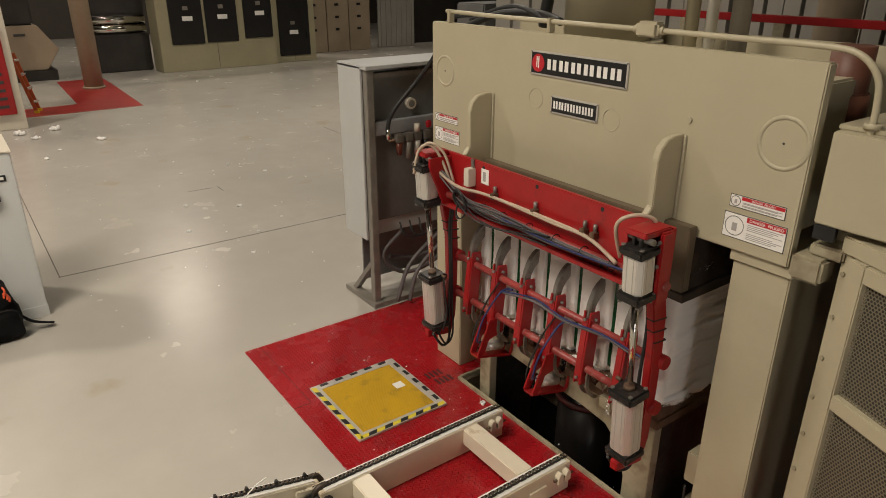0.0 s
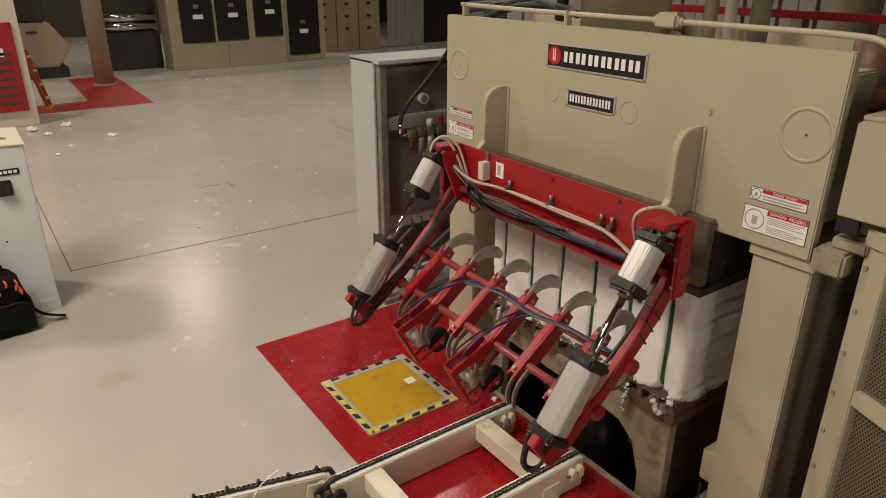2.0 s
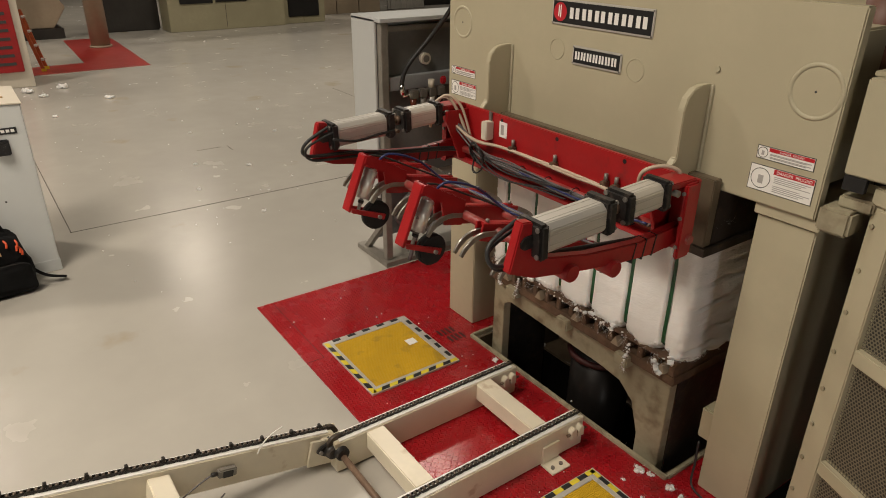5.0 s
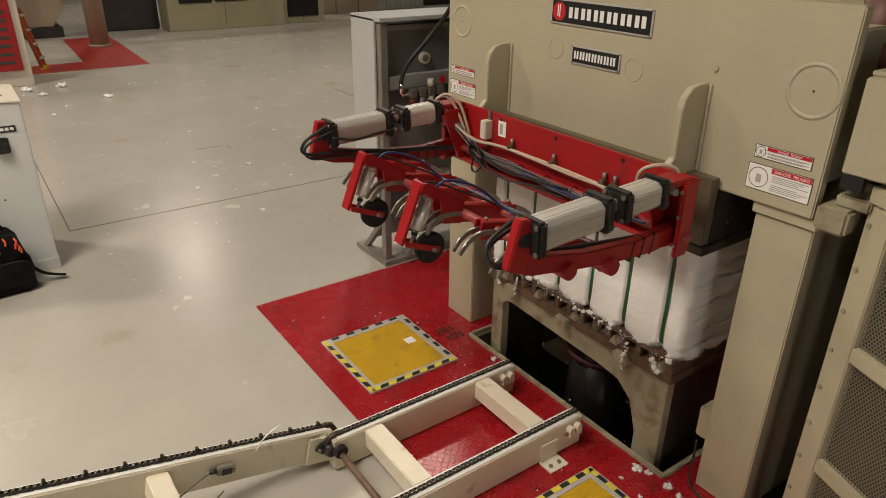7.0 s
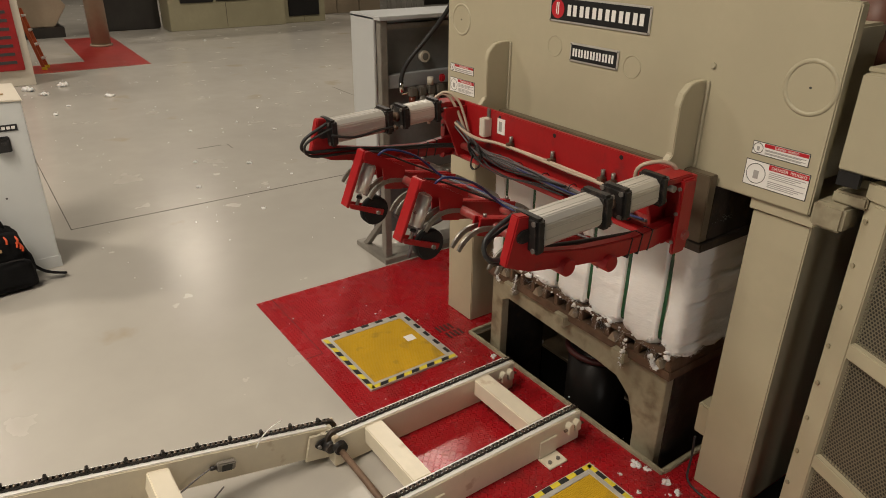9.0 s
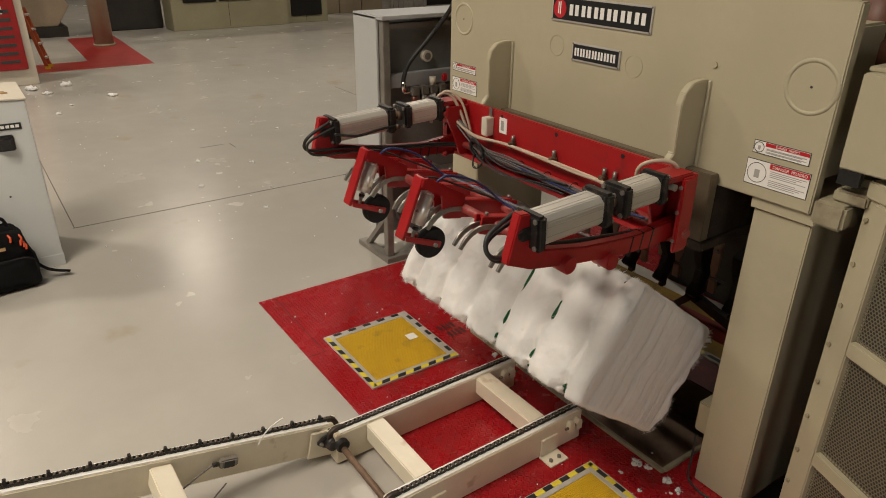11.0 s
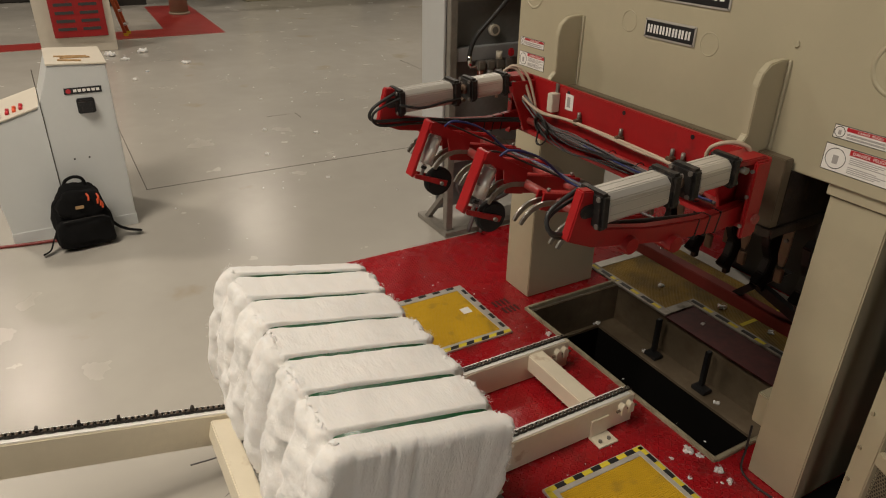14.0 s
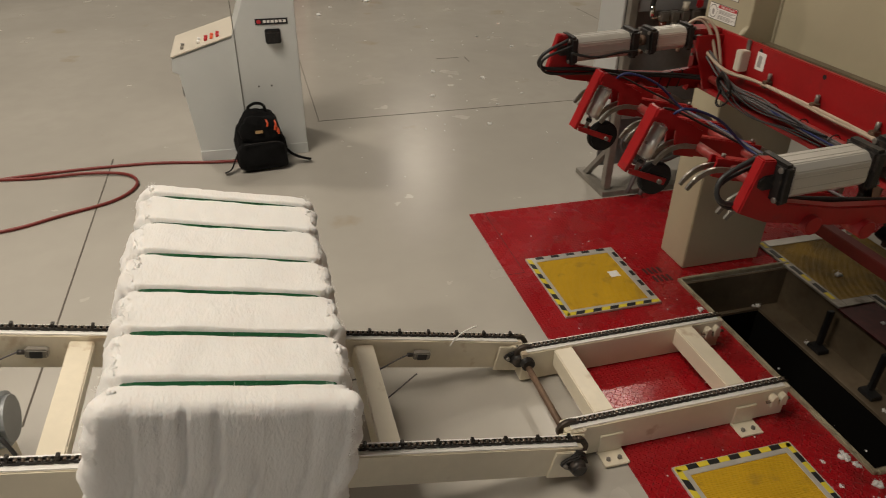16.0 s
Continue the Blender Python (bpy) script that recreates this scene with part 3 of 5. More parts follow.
part("tray_floor", bx(1.126, 1.49, 0.05, 0.72, 0.009, 0.016), M["shade_black"], tray)
part("tray_lip", bx(1.126, 1.49, 0.72, 0.74, 0.009, 0.05, 0.003), M["dark_steel"], tray)
# conduit and pipes on top of the press
cond = thing("conduit", "beige painted conduit along the press head with a junction box", "conduit")
part("pipe", tube([(-1.25, 0.03, 2.47), (-0.6, 0.03, 2.462), (0.25, 0.03, 2.462)], 0.0125, 12), M["beige"], cond)
part("pipe", tube([(0.33, 0.03, 2.462), (0.7, 0.03, 2.46), (1.06, 0.03, 2.458), (1.19, 0.03, 2.44), (1.26, 0.04, 2.37), (1.275, 0.05, 2.27), (1.275, 0.05, 2.16)], 0.0125, 12), M["beige"], cond)
part("junction_box", bx(0.225, 0.345, 0.002, 0.07, 2.43, 2.498, 0.012), M["beige"], cond)
part("cover", bx(0.235, 0.335, -0.004, 0.002, 2.438, 2.49, 0.002), M["beige"], cond)
for cx in (-1.22, -0.35):
    part("clip", bx(cx, cx + 0.022, 0.008, 0.052, 2.405, 2.479, 0.004), M["beige"], cond)
for cx in (0.205, 0.345):
    part("coupling", rod((cx, 0.03, 2.462), (cx + 0.02, 0.03, 2.462), 0.018, 14), M["beige"], cond)
ram = thing("main_ram", "large beige hydraulic cylinder above the press head", "cylinder")
part("barrel", rod((-0.3, 0.42, 2.3), (-0.3, 0.42, 4.4), 0.235, 40), M["beige"], ram)
part("flange", rod((-0.3, 0.42, 2.3), (-0.3, 0.42, 2.36), 0.3, 40), M["beige"], ram)
for px, py, pr, mt in ((0.1, 0.6, 0.035, "beige"), (0.2, 0.62, 0.03, "white"), (0.43, 0.5, 0.045, "steel"), (1.6, 1.6, 0.06, "beige")):
    tagged(part("riser_pipe", rod((px, py, 2.28), (px, py, 4.4), pr, 18), M[mt]), "upright pipe rising behind the press head", "pipe", "riser pipes")
mani = thing("manifold", "brown painted valve manifold on the press", "valve")
part("body", rod((0.94, 0.55, 2.1), (0.94, 0.55, 2.42), 0.085, 28), M["copper"], mani)
part("flange", rod((0.94, 0.55, 2.1), (0.94, 0.55, 2.23), 0.1, 28, None, None, 0.008), M["copper"], mani)
for pts, r in (([(-1.3, 0.2, 2.36), (-1.0, 0.25, 2.46), (-0.7, 0.3, 2.47), (-0.4, 0.16, 2.45)], 0.022), ([(-1.35, 0.3, 2.4), (-0.95, 0.3, 2.5), (-0.62, 0.28, 2.44)], 0.018),
               ([(-0.72, 0.35, 2.4), (-0.66, 0.33, 2.6), (-0.52, 0.36, 2.85)], 0.035), ([(-0.5, 0.3, 2.4), (-0.42, 0.3, 2.5), (-0.4, 0.4, 2.7)], 0.012)):
    tagged(part("hydraulic_hose", tube(pts, r, 10), M["cable"]), "black hydraulic hose lying on the press head", "hose", "hydraulic hoses")

# added dark boxes that keep lamp light and floor bounce off the column
blocker = thing("hydraulic_unit", "dark block added beside the press to stop light", "hydraulic unit")
part("power_unit", bx(1.28, 2.9, 0.75, 2.3, 0.008, 2.3, 0.02), M["machine_dark"], blocker)
part("front_housing", bx(1.5, 2.9, 0.14, 0.745, 0.02, 1.72, 0.02), M["machine_dark"], blocker)
# beige box and perforated guard
box = thing("side_box", "beige sheet metal box beside the press head", "cabinet")
part("body", bx(1.172, 2.2, 0.0, 0.55, 1.815, 2.172, 0.006), M["beige"], box)
part("lid_lip", bx(1.165, 2.21, 0.05, 0.56, 2.172, 2.19, 0.003), M["beige"], box)
part("slot", bx(1.18, 1.26, -0.004, 0.02, 1.76, 1.815), M["black"], box)
part("conduit_hub", rod((1.275, 0.06, 2.19), (1.275, 0.06, 2.21), 0.03, 16), M["beige"], box)
guard = thing("machine_guard", "beige steel guard with perforated sheet panels", "guard", pose(1.325, 0.05, 0, 0, 0, -22))
GW, GT = 1.1, 1.75
part("hinge_post", bx(-0.035, 0.02, -0.02, 0.04, 0.01, GT + 0.02, 0.004), M["beige"], guard)
for i in range(9):
    z = 0.16 + i * 0.185
    part("hinge_rivet", bolt((-0.01, -0.02, z), (0, -1, 0), 0.01, 0.008), M["beige_worn"], guard)
part("stile", bx(0.024, 0.1, -0.045, 0.0, 0.04, GT - 0.03, 0.005), M["beige"], guard)
part("stile", bx(GW - 0.08, GW, -0.045, 0.0, 0.04, GT - 0.03, 0.005), M["beige"], guard)
levels = [0.04, 0.54, 1.1, GT - 0.1]
for z in levels:
    part("rail", bx(0.1, GW - 0.08, -0.045, 0.0, z, z + 0.07, 0.005), M["beige"], guard)
part("top_ledge", bx(-0.04, GW, -0.03, 0.06, GT - 0.03, GT + 0.04, 0.006), M["beige"], guard)


def perforated(xa, xb, za, zb, y, pitch=0.0155, r=0.0058):
    """A sheet with real round (six-sided) holes in staggered rows."""
    bm = bmesh.new()
    nx, nz = int((xb - xa) / pitch), int((zb - za) / (pitch * 0.866))
    for j in range(nz):
        for i in range(nx):
            cx, cz = xa + (i + (0.5 if j % 2 else 0)) * pitch, za + j * pitch * 0.866
            out = [bm.verts.new((cx + pitch * 0.5774 * math.sin(a), y, cz + pitch * 0.5774 * math.cos(a))) for a in (k * math.pi / 3 for k in range(6))]
            inn = [bm.verts.new((cx + r * math.sin(a), y, cz + r * math.cos(a))) for a in (k * math.pi / 3 for k in range(6))]
            for k in range(6):
                q = (k + 1) % 6
                bm.faces.new((out[k], out[q], inn[q], inn[k]))
    return bm


for za, zb in ((0.11, 0.54), (0.61, 1.1), (1.17, GT - 0.1)):
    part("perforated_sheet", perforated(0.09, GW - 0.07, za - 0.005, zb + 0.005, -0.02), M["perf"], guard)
# dark sheet added so the holes read as shade and no light passes
part("inner_darkness", bx(-0.03, GW, 0.06, 0.08, 0.01, GT - 0.04), M["machine_dark"], guard, "dark sheet added behind the guard for shade")

# ---------- strap guide frame that swings ----------
PIV = (0.0, -0.21, 1.445)
mount = thing("strapper_mount", "red steel mounting bar across the press front", "mounting bar")
part("bar", bx(-1.02, 0.725, -0.228, -0.202, 1.365, 1.703, 0.004), M["red"], mount)
part("lower_angle", bx(-0.95, 0.64, -0.26, -0.229, 1.365, 1.39, 0.003), M["red"], mount)
for hx, hz in ((-0.541, 1.677), (-0.107, 1.677), (0.334, 1.679), (0.5, 1.61), (-0.108, 1.402), (-0.6, 1.402), (0.36, 1.402)):
    part("hole", rod((hx, -0.2285, hz), (hx, -0.23, hz), 0.011, 14), M["black"], mount)
for ex in (0.67, -0.92):
    s = 1 if ex > 0 else -1
    part("bracket_top", bx(ex - 0.06, ex + 0.05, -0.40, -0.229, 1.685, 1.713, 0.005), M["red"], mount)
    part("bracket_cheek", prism([(-0.229, 1.39), (-0.29, 1.39), (-0.33, 1.5), (-0.385, 1.62), (-0.385, 1.685), (-0.229, 1.685)], "x", ex - s * 0.075, ex - s * 0.055, 0.003), M["red"], mount)
    part("pin", rod((ex - 0.06, -0.37, 1.675), (ex + 0.07, -0.37, 1.675), 0.014, 14), M["steel"], mount)
    part("pivot_pin", rod((ex - 0.06, PIV[1] - 0.04, PIV[2]), (ex + 0.08, PIV[1] - 0.04, PIV[2]), 0.022, 18), M["red_tube"], mount)
    part("end_flange", bx(ex + s * 0.045, ex + s * 0.068, -0.31, -0.2285, 1.36, 1.7, 0.008), M["red"], mount)
    for bz in (1.42, 1.55, 1.66):
        part("flange_bolt", bolt((ex + s * 0.056, -0.31, bz), (0, -1, 0), 0.009, 0.008), M["steel"], mount)
part("torque_tube", rod((-0.94, -0.252, 1.445), (0.69, -0.252, 1.445), 0.021, 20), M["red_tube"], mount, "worn red round tube under the bar")
for cx in (-0.5, -0.33, -0.12, 0.08, 0.27, 0.45):
    part("cable_tie", ring((cx, -0.262, 1.447), (1, 0, 0), 0.033, 0.003, 20, 5), M["black"], mount)
for cx in (-0.435, -0.11, 0.235, 0.3):
    part("hose_clip", bx(cx, cx + 0.03, -0.272, -0.229, 1.53, 1.565, 0.004), M["rust"], mount)
    part("clip_stud", rod((cx + 0.015, -0.245, 1.56), (cx + 0.015, -0.245, 1.6), 0.01, 8), M["steel"], mount)
part("sensor_box", bx(-0.655, -0.608, -0.285, -0.229, 1.555, 1.66, 0.004), M["off_white"], mount, "pale sensor switch")
part("sensor_tab", bx(-0.645, -0.62, -0.24, -0.229, 1.66, 1.71, 0.002), M["steel"], mount)
part("paper_label", bx(-0.56, -0.495, -0.2305, -0.2285, 1.585, 1.672), M["white"], mount)
part("barcode", bx(-0.545, -0.52, -0.2312, -0.2306, 1.6, 1.655), M["ink_grey"], mount)
# bundles of hoses along the bar
rnd = random.Random(4)


def bundle(name, pts, r, material, n, spread, parent):
    for i in range(n):
        o = Vector((rnd.uniform(-0.2, 0.2) * spread, rnd.uniform(-1, 0.6) * spread, rnd.uniform(-1, 1) * spread))
        q = [Vector(p) + o * rnd.uniform(0.6, 1.2) + Vector((0, 0, rnd.uniform(-0.5, 0.5) * spread)) for p in pts]
        part(name, tube(q, r, 7), material, parent)


bundle("air_hose", [(-0.9, -0.33, 1.66), (-0.86, -0.31, 1.60), (-0.72, -0.27, 1.53), (-0.5, -0.26, 1.545), (-0.28, -0.26, 1.55), (0.05, -0.26, 1.54), (0.3, -0.265, 1.535), (0.5, -0.29, 1.48)], 0.0085, M["cable_tan"], 2, 0.01, mount)
bundle("cable", [(-0.86, -0.3, 1.6), (-0.74, -0.29, 1.52), (-0.6, -0.3, 1.48), (-0.4, -0.29, 1.475), (-0.2, -0.285, 1.46), (0.05, -0.28, 1.455), (0.3, -0.28, 1.45), (0.56, -0.27, 1.45)], 0.0052, M["cable_grey"], 5, 0.017, mount)
bundle("loose_cable", [(-0.66, -0.31, 1.49), (-0.52, -0.33, 1.45), (-0.36, -0.32, 1.425), (-0.16, -0.31, 1.44), (0.06, -0.29, 1.45)], 0.004, M["cable"], 4, 0.022, mount)
bundle("drop_cable", [(-0.67, -0.31, 1.47), (-0.68, -0.32, 1.39), (-0.64, -0.32, 1.37), (-0.6, -0.31, 1.42), (-0.63, -0.3, 1.48)], 0.0035, M["cable"], 2, 0.012, mount)
part("blue_cable", tube([(-0.3, -0.295, 1.46), (0.0, -0.3, 1.45), (0.3, -0.3, 1.45), (0.55, -0.29, 1.46)], 0.005), M["cable_blue"], mount)
for k in range(4):
    part("coil", ring((-0.665 + 0.01 * k, -0.305 - 0.006 * k, 1.475 + 0.008 * (k % 2)), (0.2 * (k % 2), 0.9, 0.3), 0.05 + 0.006 * k, 0.006, 28, 6), M["cable"], mount)
part("air_hose", tube([(0.52, -0.3, 1.52), (0.53, -0.36, 1.66), (0.55, -0.36, 1.72), (0.6, -0.31, 1.745), (0.64, -0.26, 1.73), (0.65, -0.24, 1.69)], 0.0095), M["cable_tan"], mount)
part("air_hose", tube([(-0.8, -0.26, 1.52), (-0.86, -0.3, 1.68), (-0.9, -0.35, 1.755), (-0.94, -0.4, 1.72), (-0.95, -0.43, 1.58)], 0.009), M["cable_tan"], mount)
part("air_hose", tube([(-0.78, -0.26, 1.54), (-0.83, -0.29, 1.7), (-0.88, -0.34, 1.765), (-0.93, -0.38, 1.74), (-0.97, -0.42, 1.6)], 0.008), M["cable_tan"], mount)

swing = thing("strap_guide_frame", "red swinging frame with strap guide fingers and rollers", "guide frame", pose(*PIV))


def fu(*pts):
    """Outline from (forward, along) of the frame to its own (y, z)."""
    return [(-f, -u) for f, u in pts]


ARM = fu((0.04, -0.045), (0.045, 0.06), (-0.025, 0.3), (-0.06, 0.6), (-0.062, 0.87), (0.05, 0.925), (0.08, 0.94), (0.075, 0.99), (-0.115, 1.0), (-0.14, 0.87), (-0.13, 0.6),
         (-0.112, 0.376), (-0.085, 0.18), (-0.045, 0.06), (-0.035, -0.03))
BARS = ((-0.118, 0.44), (-0.118, 0.69))
for ex in (0.67, -0.92):
    s = 1 if ex > 0 else -1
    arm = part("side_arm", prism(ARM, "x", ex - 0.022, ex + 0.022, 0.005), M["red"], swing)
    for f, u in BARS:
        part("hub", rod((ex - 0.045, -f + 0.01, -u), (ex + 0.045, -f + 0.01, -u), 0.036, 22, None, None, 0.004), M["red"], swing)
    for u in (0.2, 0.26, 0.32):
        part("cable_tie", bx(ex - 0.024, ex + 0.024, -0.0635 + 0.29 * u, 0.043 + 0.234 * u, -u - 0.004, -u + 0.004, 0.001), M["black"], swing)
    part("arm_hose", tube([(ex - s * 0.05, -0.06, -0.95), (ex - s * 0.045, 0.03, -1.06), (ex - s * 0.02, 0.1, -1.03), (ex - s * 0.035, 0.07, -0.8), (ex - s * 0.035, 0.05, -0.5), (ex - s * 0.03, 0.02, -0.2), (ex - s * 0.08, 0.0, 0.0)], 0.009), M["cable"], swing)
    part("arm_hose", tube([(ex - s * 0.06, -0.05, -0.9), (ex - s * 0.05, 0.05, -1.05), (ex - s * 0.03, 0.12, -1.0), (ex - s * 0.04, 0.09, -0.78), (ex - s * 0.04, 0.06, -0.5), (ex - s * 0.04, 0.03, -0.2), (ex - s * 0.09, 0.01, 0.02)], 0.007), M["cable"], swing)
for f, u in BARS:
    part("cross_tube", rod((-0.92, -f, -u), (0.67, -f, -u), 0.021, 18), M["red_tube"], swing)


def sickle(line, widths, xa, xb):
    """A curved flat plate in the upright plane, of changing width along its line."""
    pts = smooth_line([(0, *p) for p in line], 5)
    n = len(pts) - 1
    near, far = [], []
    for k, p in enumerate(pts):
        d = (pts[min(k + 1, n)] - pts[max(k - 1, 0)]).normalized()
        w = float(np.interp(k / n, np.linspace(0, 1, len(widths)), widths)) / 2
        o = Vector((0, -d.z, d.y)) * w
        near.append(p + o)
        far.append(p - o)
    return prism([(p.y, p.z) for p in near + far[::-1]], "x", xa, xb)


FX = [-0.125 + (i - 2.5) * 0.245 for i in range(6)]
for i, fx in enumerate(FX):
    roller = i in (1, 3)
    part("finger_plate", prism(fu((-0.085, 0.36), (-0.08, 0.78), (-0.155, 0.78), (-0.165, 0.7), (-0.165, 0.42), (-0.15, 0.36)), "x", fx - 0.026, fx - 0.014, 0.002), M["red"], swing)
    part("finger_plate", prism(fu((-0.085, 0.36), (-0.08, 0.78), (-0.155, 0.78), (-0.165, 0.7), (-0.165, 0.42), (-0.15, 0.36)), "x", fx + 0.014, fx + 0.026, 0.002), M["red"], swing)
    part("finger_web", bx(fx - 0.014, fx + 0.014, 0.08, 0.095, -0.76, -0.4), M["red"], swing)
    for u in (0.4, 0.74):
        part("bolt", bolt((fx + 0.026, 0.12, -u), (1, 0, 0), 0.009, 0.012), M["steel"], swing)
        part("bolt", bolt((fx, 0.08, -u), (0, -1, 0), 0.009, 0.014), M["steel"], swing)
    part("upper_blade", sickle([(0.118, -0.41), (0.122, -0.33), (0.15, -0.265), (0.195, -0.225), (0.25, -0.215)], (0.03, 0.04, 0.062, 0.068, 0.03), fx - 0.004, fx + 0.004), M["blade"], swing, "bare steel curved strap guide plate")
    part("blade_flange", tube([(fx - 0.012, 0.098, -0.41), (fx - 0.012, 0.1, -0.33), (fx - 0.012, 0.126, -0.25), (fx - 0.012, 0.178, -0.2), (fx - 0.012, 0.24, -0.195)], 0, 4, 5, None, (0.024, 0.005, (1, 0, 0))), M["blade"], swing)
    for dx in (-0.012, 0.034):
        part("lower_blade", sickle([(0.118, -0.7), (0.121, -0.775), (0.14, -0.825), (0.175, -0.86), (0.215, -0.88)], (0.02, 0.022, 0.022, 0.02, 0.014), fx + dx, fx + dx + 0.011), M["blade"], swing, "bare steel curved strap guide")
    if roller:
        for dx in (-0.034, 0.034):
            part("roller_plate", prism(fu((-0.165, 0.7), (-0.05, 0.7), (-0.03, 0.77), (0.02, 0.925), (0.015, 0.945), (-0.02, 0.95), (-0.04, 0.9), (-0.06, 0.835), (-0.165, 0.8)), "x", fx + dx - 0.006, fx + dx + 0.006, 0.002), M["red"], swing)
            part("roller_link", prism(fu((-0.245, 0.985), (-0.268, 0.98), (-0.305, 0.79), (-0.275, 0.785)), "x", fx + dx - 0.005, fx + dx + 0.005, 0.002), M["red"], swing)
        part("strut", prism(fu((0.02, 0.935), (0.016, 0.95), (-0.262, 1.0), (-0.268, 0.985)), "x", fx - 0.032, fx + 0.032, 0.002), M["red"], swing)
        part("roller", rod((fx - 0.022, 0.288, -0.822), (fx + 0.022, 0.288, -0.822), 0.074, 32, None, None, 0.008), M["rubber"], swing, "black rubber roller")
        part("axle", rod((fx - 0.05, 0.288, -0.822), (fx + 0.05, 0.288, -0.822), 0.01, 12), M["steel"], swing)
        part("small_cylinder", rod((fx, 0.055, -0.885), (fx, 0.2, -0.915), 0.034, 22, None, None, 0.005), M["polished"], swing, "small polished air cylinder")
        part("small_rod", rod((fx, 0.2, -0.915), (fx, 0.262, -0.925), 0.009, 12), M["steel"], swing)
        part("small_nut", rod((fx, 0.212, -0.917), (fx, 0.227, -0.92), 0.016, 6), M["cap"], swing)
        part("blue_hose", tube([(fx, 0.03, -0.86), (fx + 0.03, -0.03, -0.82), (fx + 0.05, -0.01, -0.66), (fx + 0.08, 0.08, -0.5), (fx + 0.16, 0.09, -0.46)], 0.006), M["cable_blue"], swing)
        part("black_hose", tube([(fx, 0.17, -0.9), (fx - 0.04, 0.1, -0.95), (fx - 0.05, 0.0, -0.86), (fx - 0.02, 0.05, -0.62), (fx + 0.04, 0.09, -0.46)], 0.005), M["cable"], swing)
bundle("tube_cable", [(-0.4, 0.085, -0.5), (-0.15, 0.09, -0.455), (0.1, 0.085, -0.47), (0.35, 0.085, -0.445), (0.6, 0.07, -0.45)], 0.005, M["cable_grey"], 2, 0.007, swing)
part("blue_hose", tube([(-0.42, 0.08, -0.5), (-0.15, 0.085, -0.44), (0.1, 0.08, -0.46), (0.35, 0.08, -0.435), (0.62, 0.07, -0.44)], 0.0055), M["cable_blue"], swing)

# air cylinders between the mount and the frame; own axis -z, pin at the origin


def cylinder_head(size, length, name, label):
    c = thing(name, label, "air cylinder")
    h = size / 2
    part("rear_cap", bx(-h, h, -h, h, -0.075, -0.03, 0.012), M["cap"], c)
    part("front_cap", bx(-h, h, -h, h, -length, -length + 0.05, 0.012), M["cap"], c)
    b = h * 0.86
    pr = [(-b, -b * 0.62), (-b * 0.62, -b), (b * 0.62, -b), (b, -b * 0.62), (b, b * 0.62), (b * 0.62, b), (-b * 0.62, b), (-b, b * 0.62)]
    part("barrel", prism(pr, "z", -length + 0.05, -0.075, 0.004), M["alu_cyl"], c, "extruded aluminium barrel")
    for sx, sy in ((-1, 0), (1, 0), (0, -1), (0, 1)):
        for k in (-0.3, 0.3):
            o = Vector((sx * b, sy * b, 0)) + Vector((sy, sx, 0)) * b * k
            part("groove", bx(o.x - 0.0015, o.x + 0.0015, o.y - 0.0015, o.y + 0.0015, -length + 0.055, -0.08), M["alu"], c)
    for ez in (-h * 0.4, h * 0.4 - 0.016):
        part("clevis", prism([(-0.026, -0.035), (0.026, -0.035), (0.026, 0.005), (0.012, 0.024), (-0.012, 0.024), (-0.026, 0.005)], "x", ez, ez + 0.016, 0.003), M["cap"], c)
    for a in (-1, 1):
        for d in (-1, 1):
            part("tie_bolt", rod((a * h * 0.74, d * h * 0.74, -length - 0.008), (a * h * 0.74, d * h * 0.74, -length), 0.01, 8), M["steel"], c)
            part("tie_bolt", rod((a * h * 0.74, d * h * 0.74, -0.03), (a * h * 0.74, d * h * 0.74, -0.024), 0.01, 8), M["steel"], c)
    part("gland", rod((0, 0, -length - 0.02), (0, 0, -length), 0.026, 18), M["rust"], c)
    return c


shorts, longs = [], []
for ex in (0.67, -0.92):
    s = 1 if ex > 0 else -1
    a = cylinder_head(0.13, 0.295, "short_air_cylinder", "short aluminium air cylinder hanging from the red bracket")
    part("rod", rod((0, 0, -0.72), (0, 0, -0.29), 0.0165, 18), M["chrome"], a, "chrome piston rod")
    part("label_strip", bx(s * 0.0545, s * 0.0555, -0.03, 0.02, -0.2, -0.15), M["ink_grey"], a)
    b = cylinder_head(0.142, 0.42, "long_air_cylinder", "long aluminium air cylinder pinned to the frame arm")
    part("air_line", tube([(-s * 0.075, -0.03, -0.41), (-s * 0.1, -0.02, -0.3), (-s * 0.095, -0.03, -0.15), (-s * 0.08, 0.0, -0.03)], 0.007), M["cable"], b)
    part("fitting", rod((-s * 0.07, -0.03, -0.415), (-s * 0.1, -0.03, -0.415), 0.01, 8), M["rust"], b)
    shorts.append((ex, a))
    longs.append((ex, b))

# ---------- cotton bale ----------
BL, BD, BH = 0.735, 0.305, 0.362
STRAPS = [(i - 2.5) * 0.246 for i in range(6)]


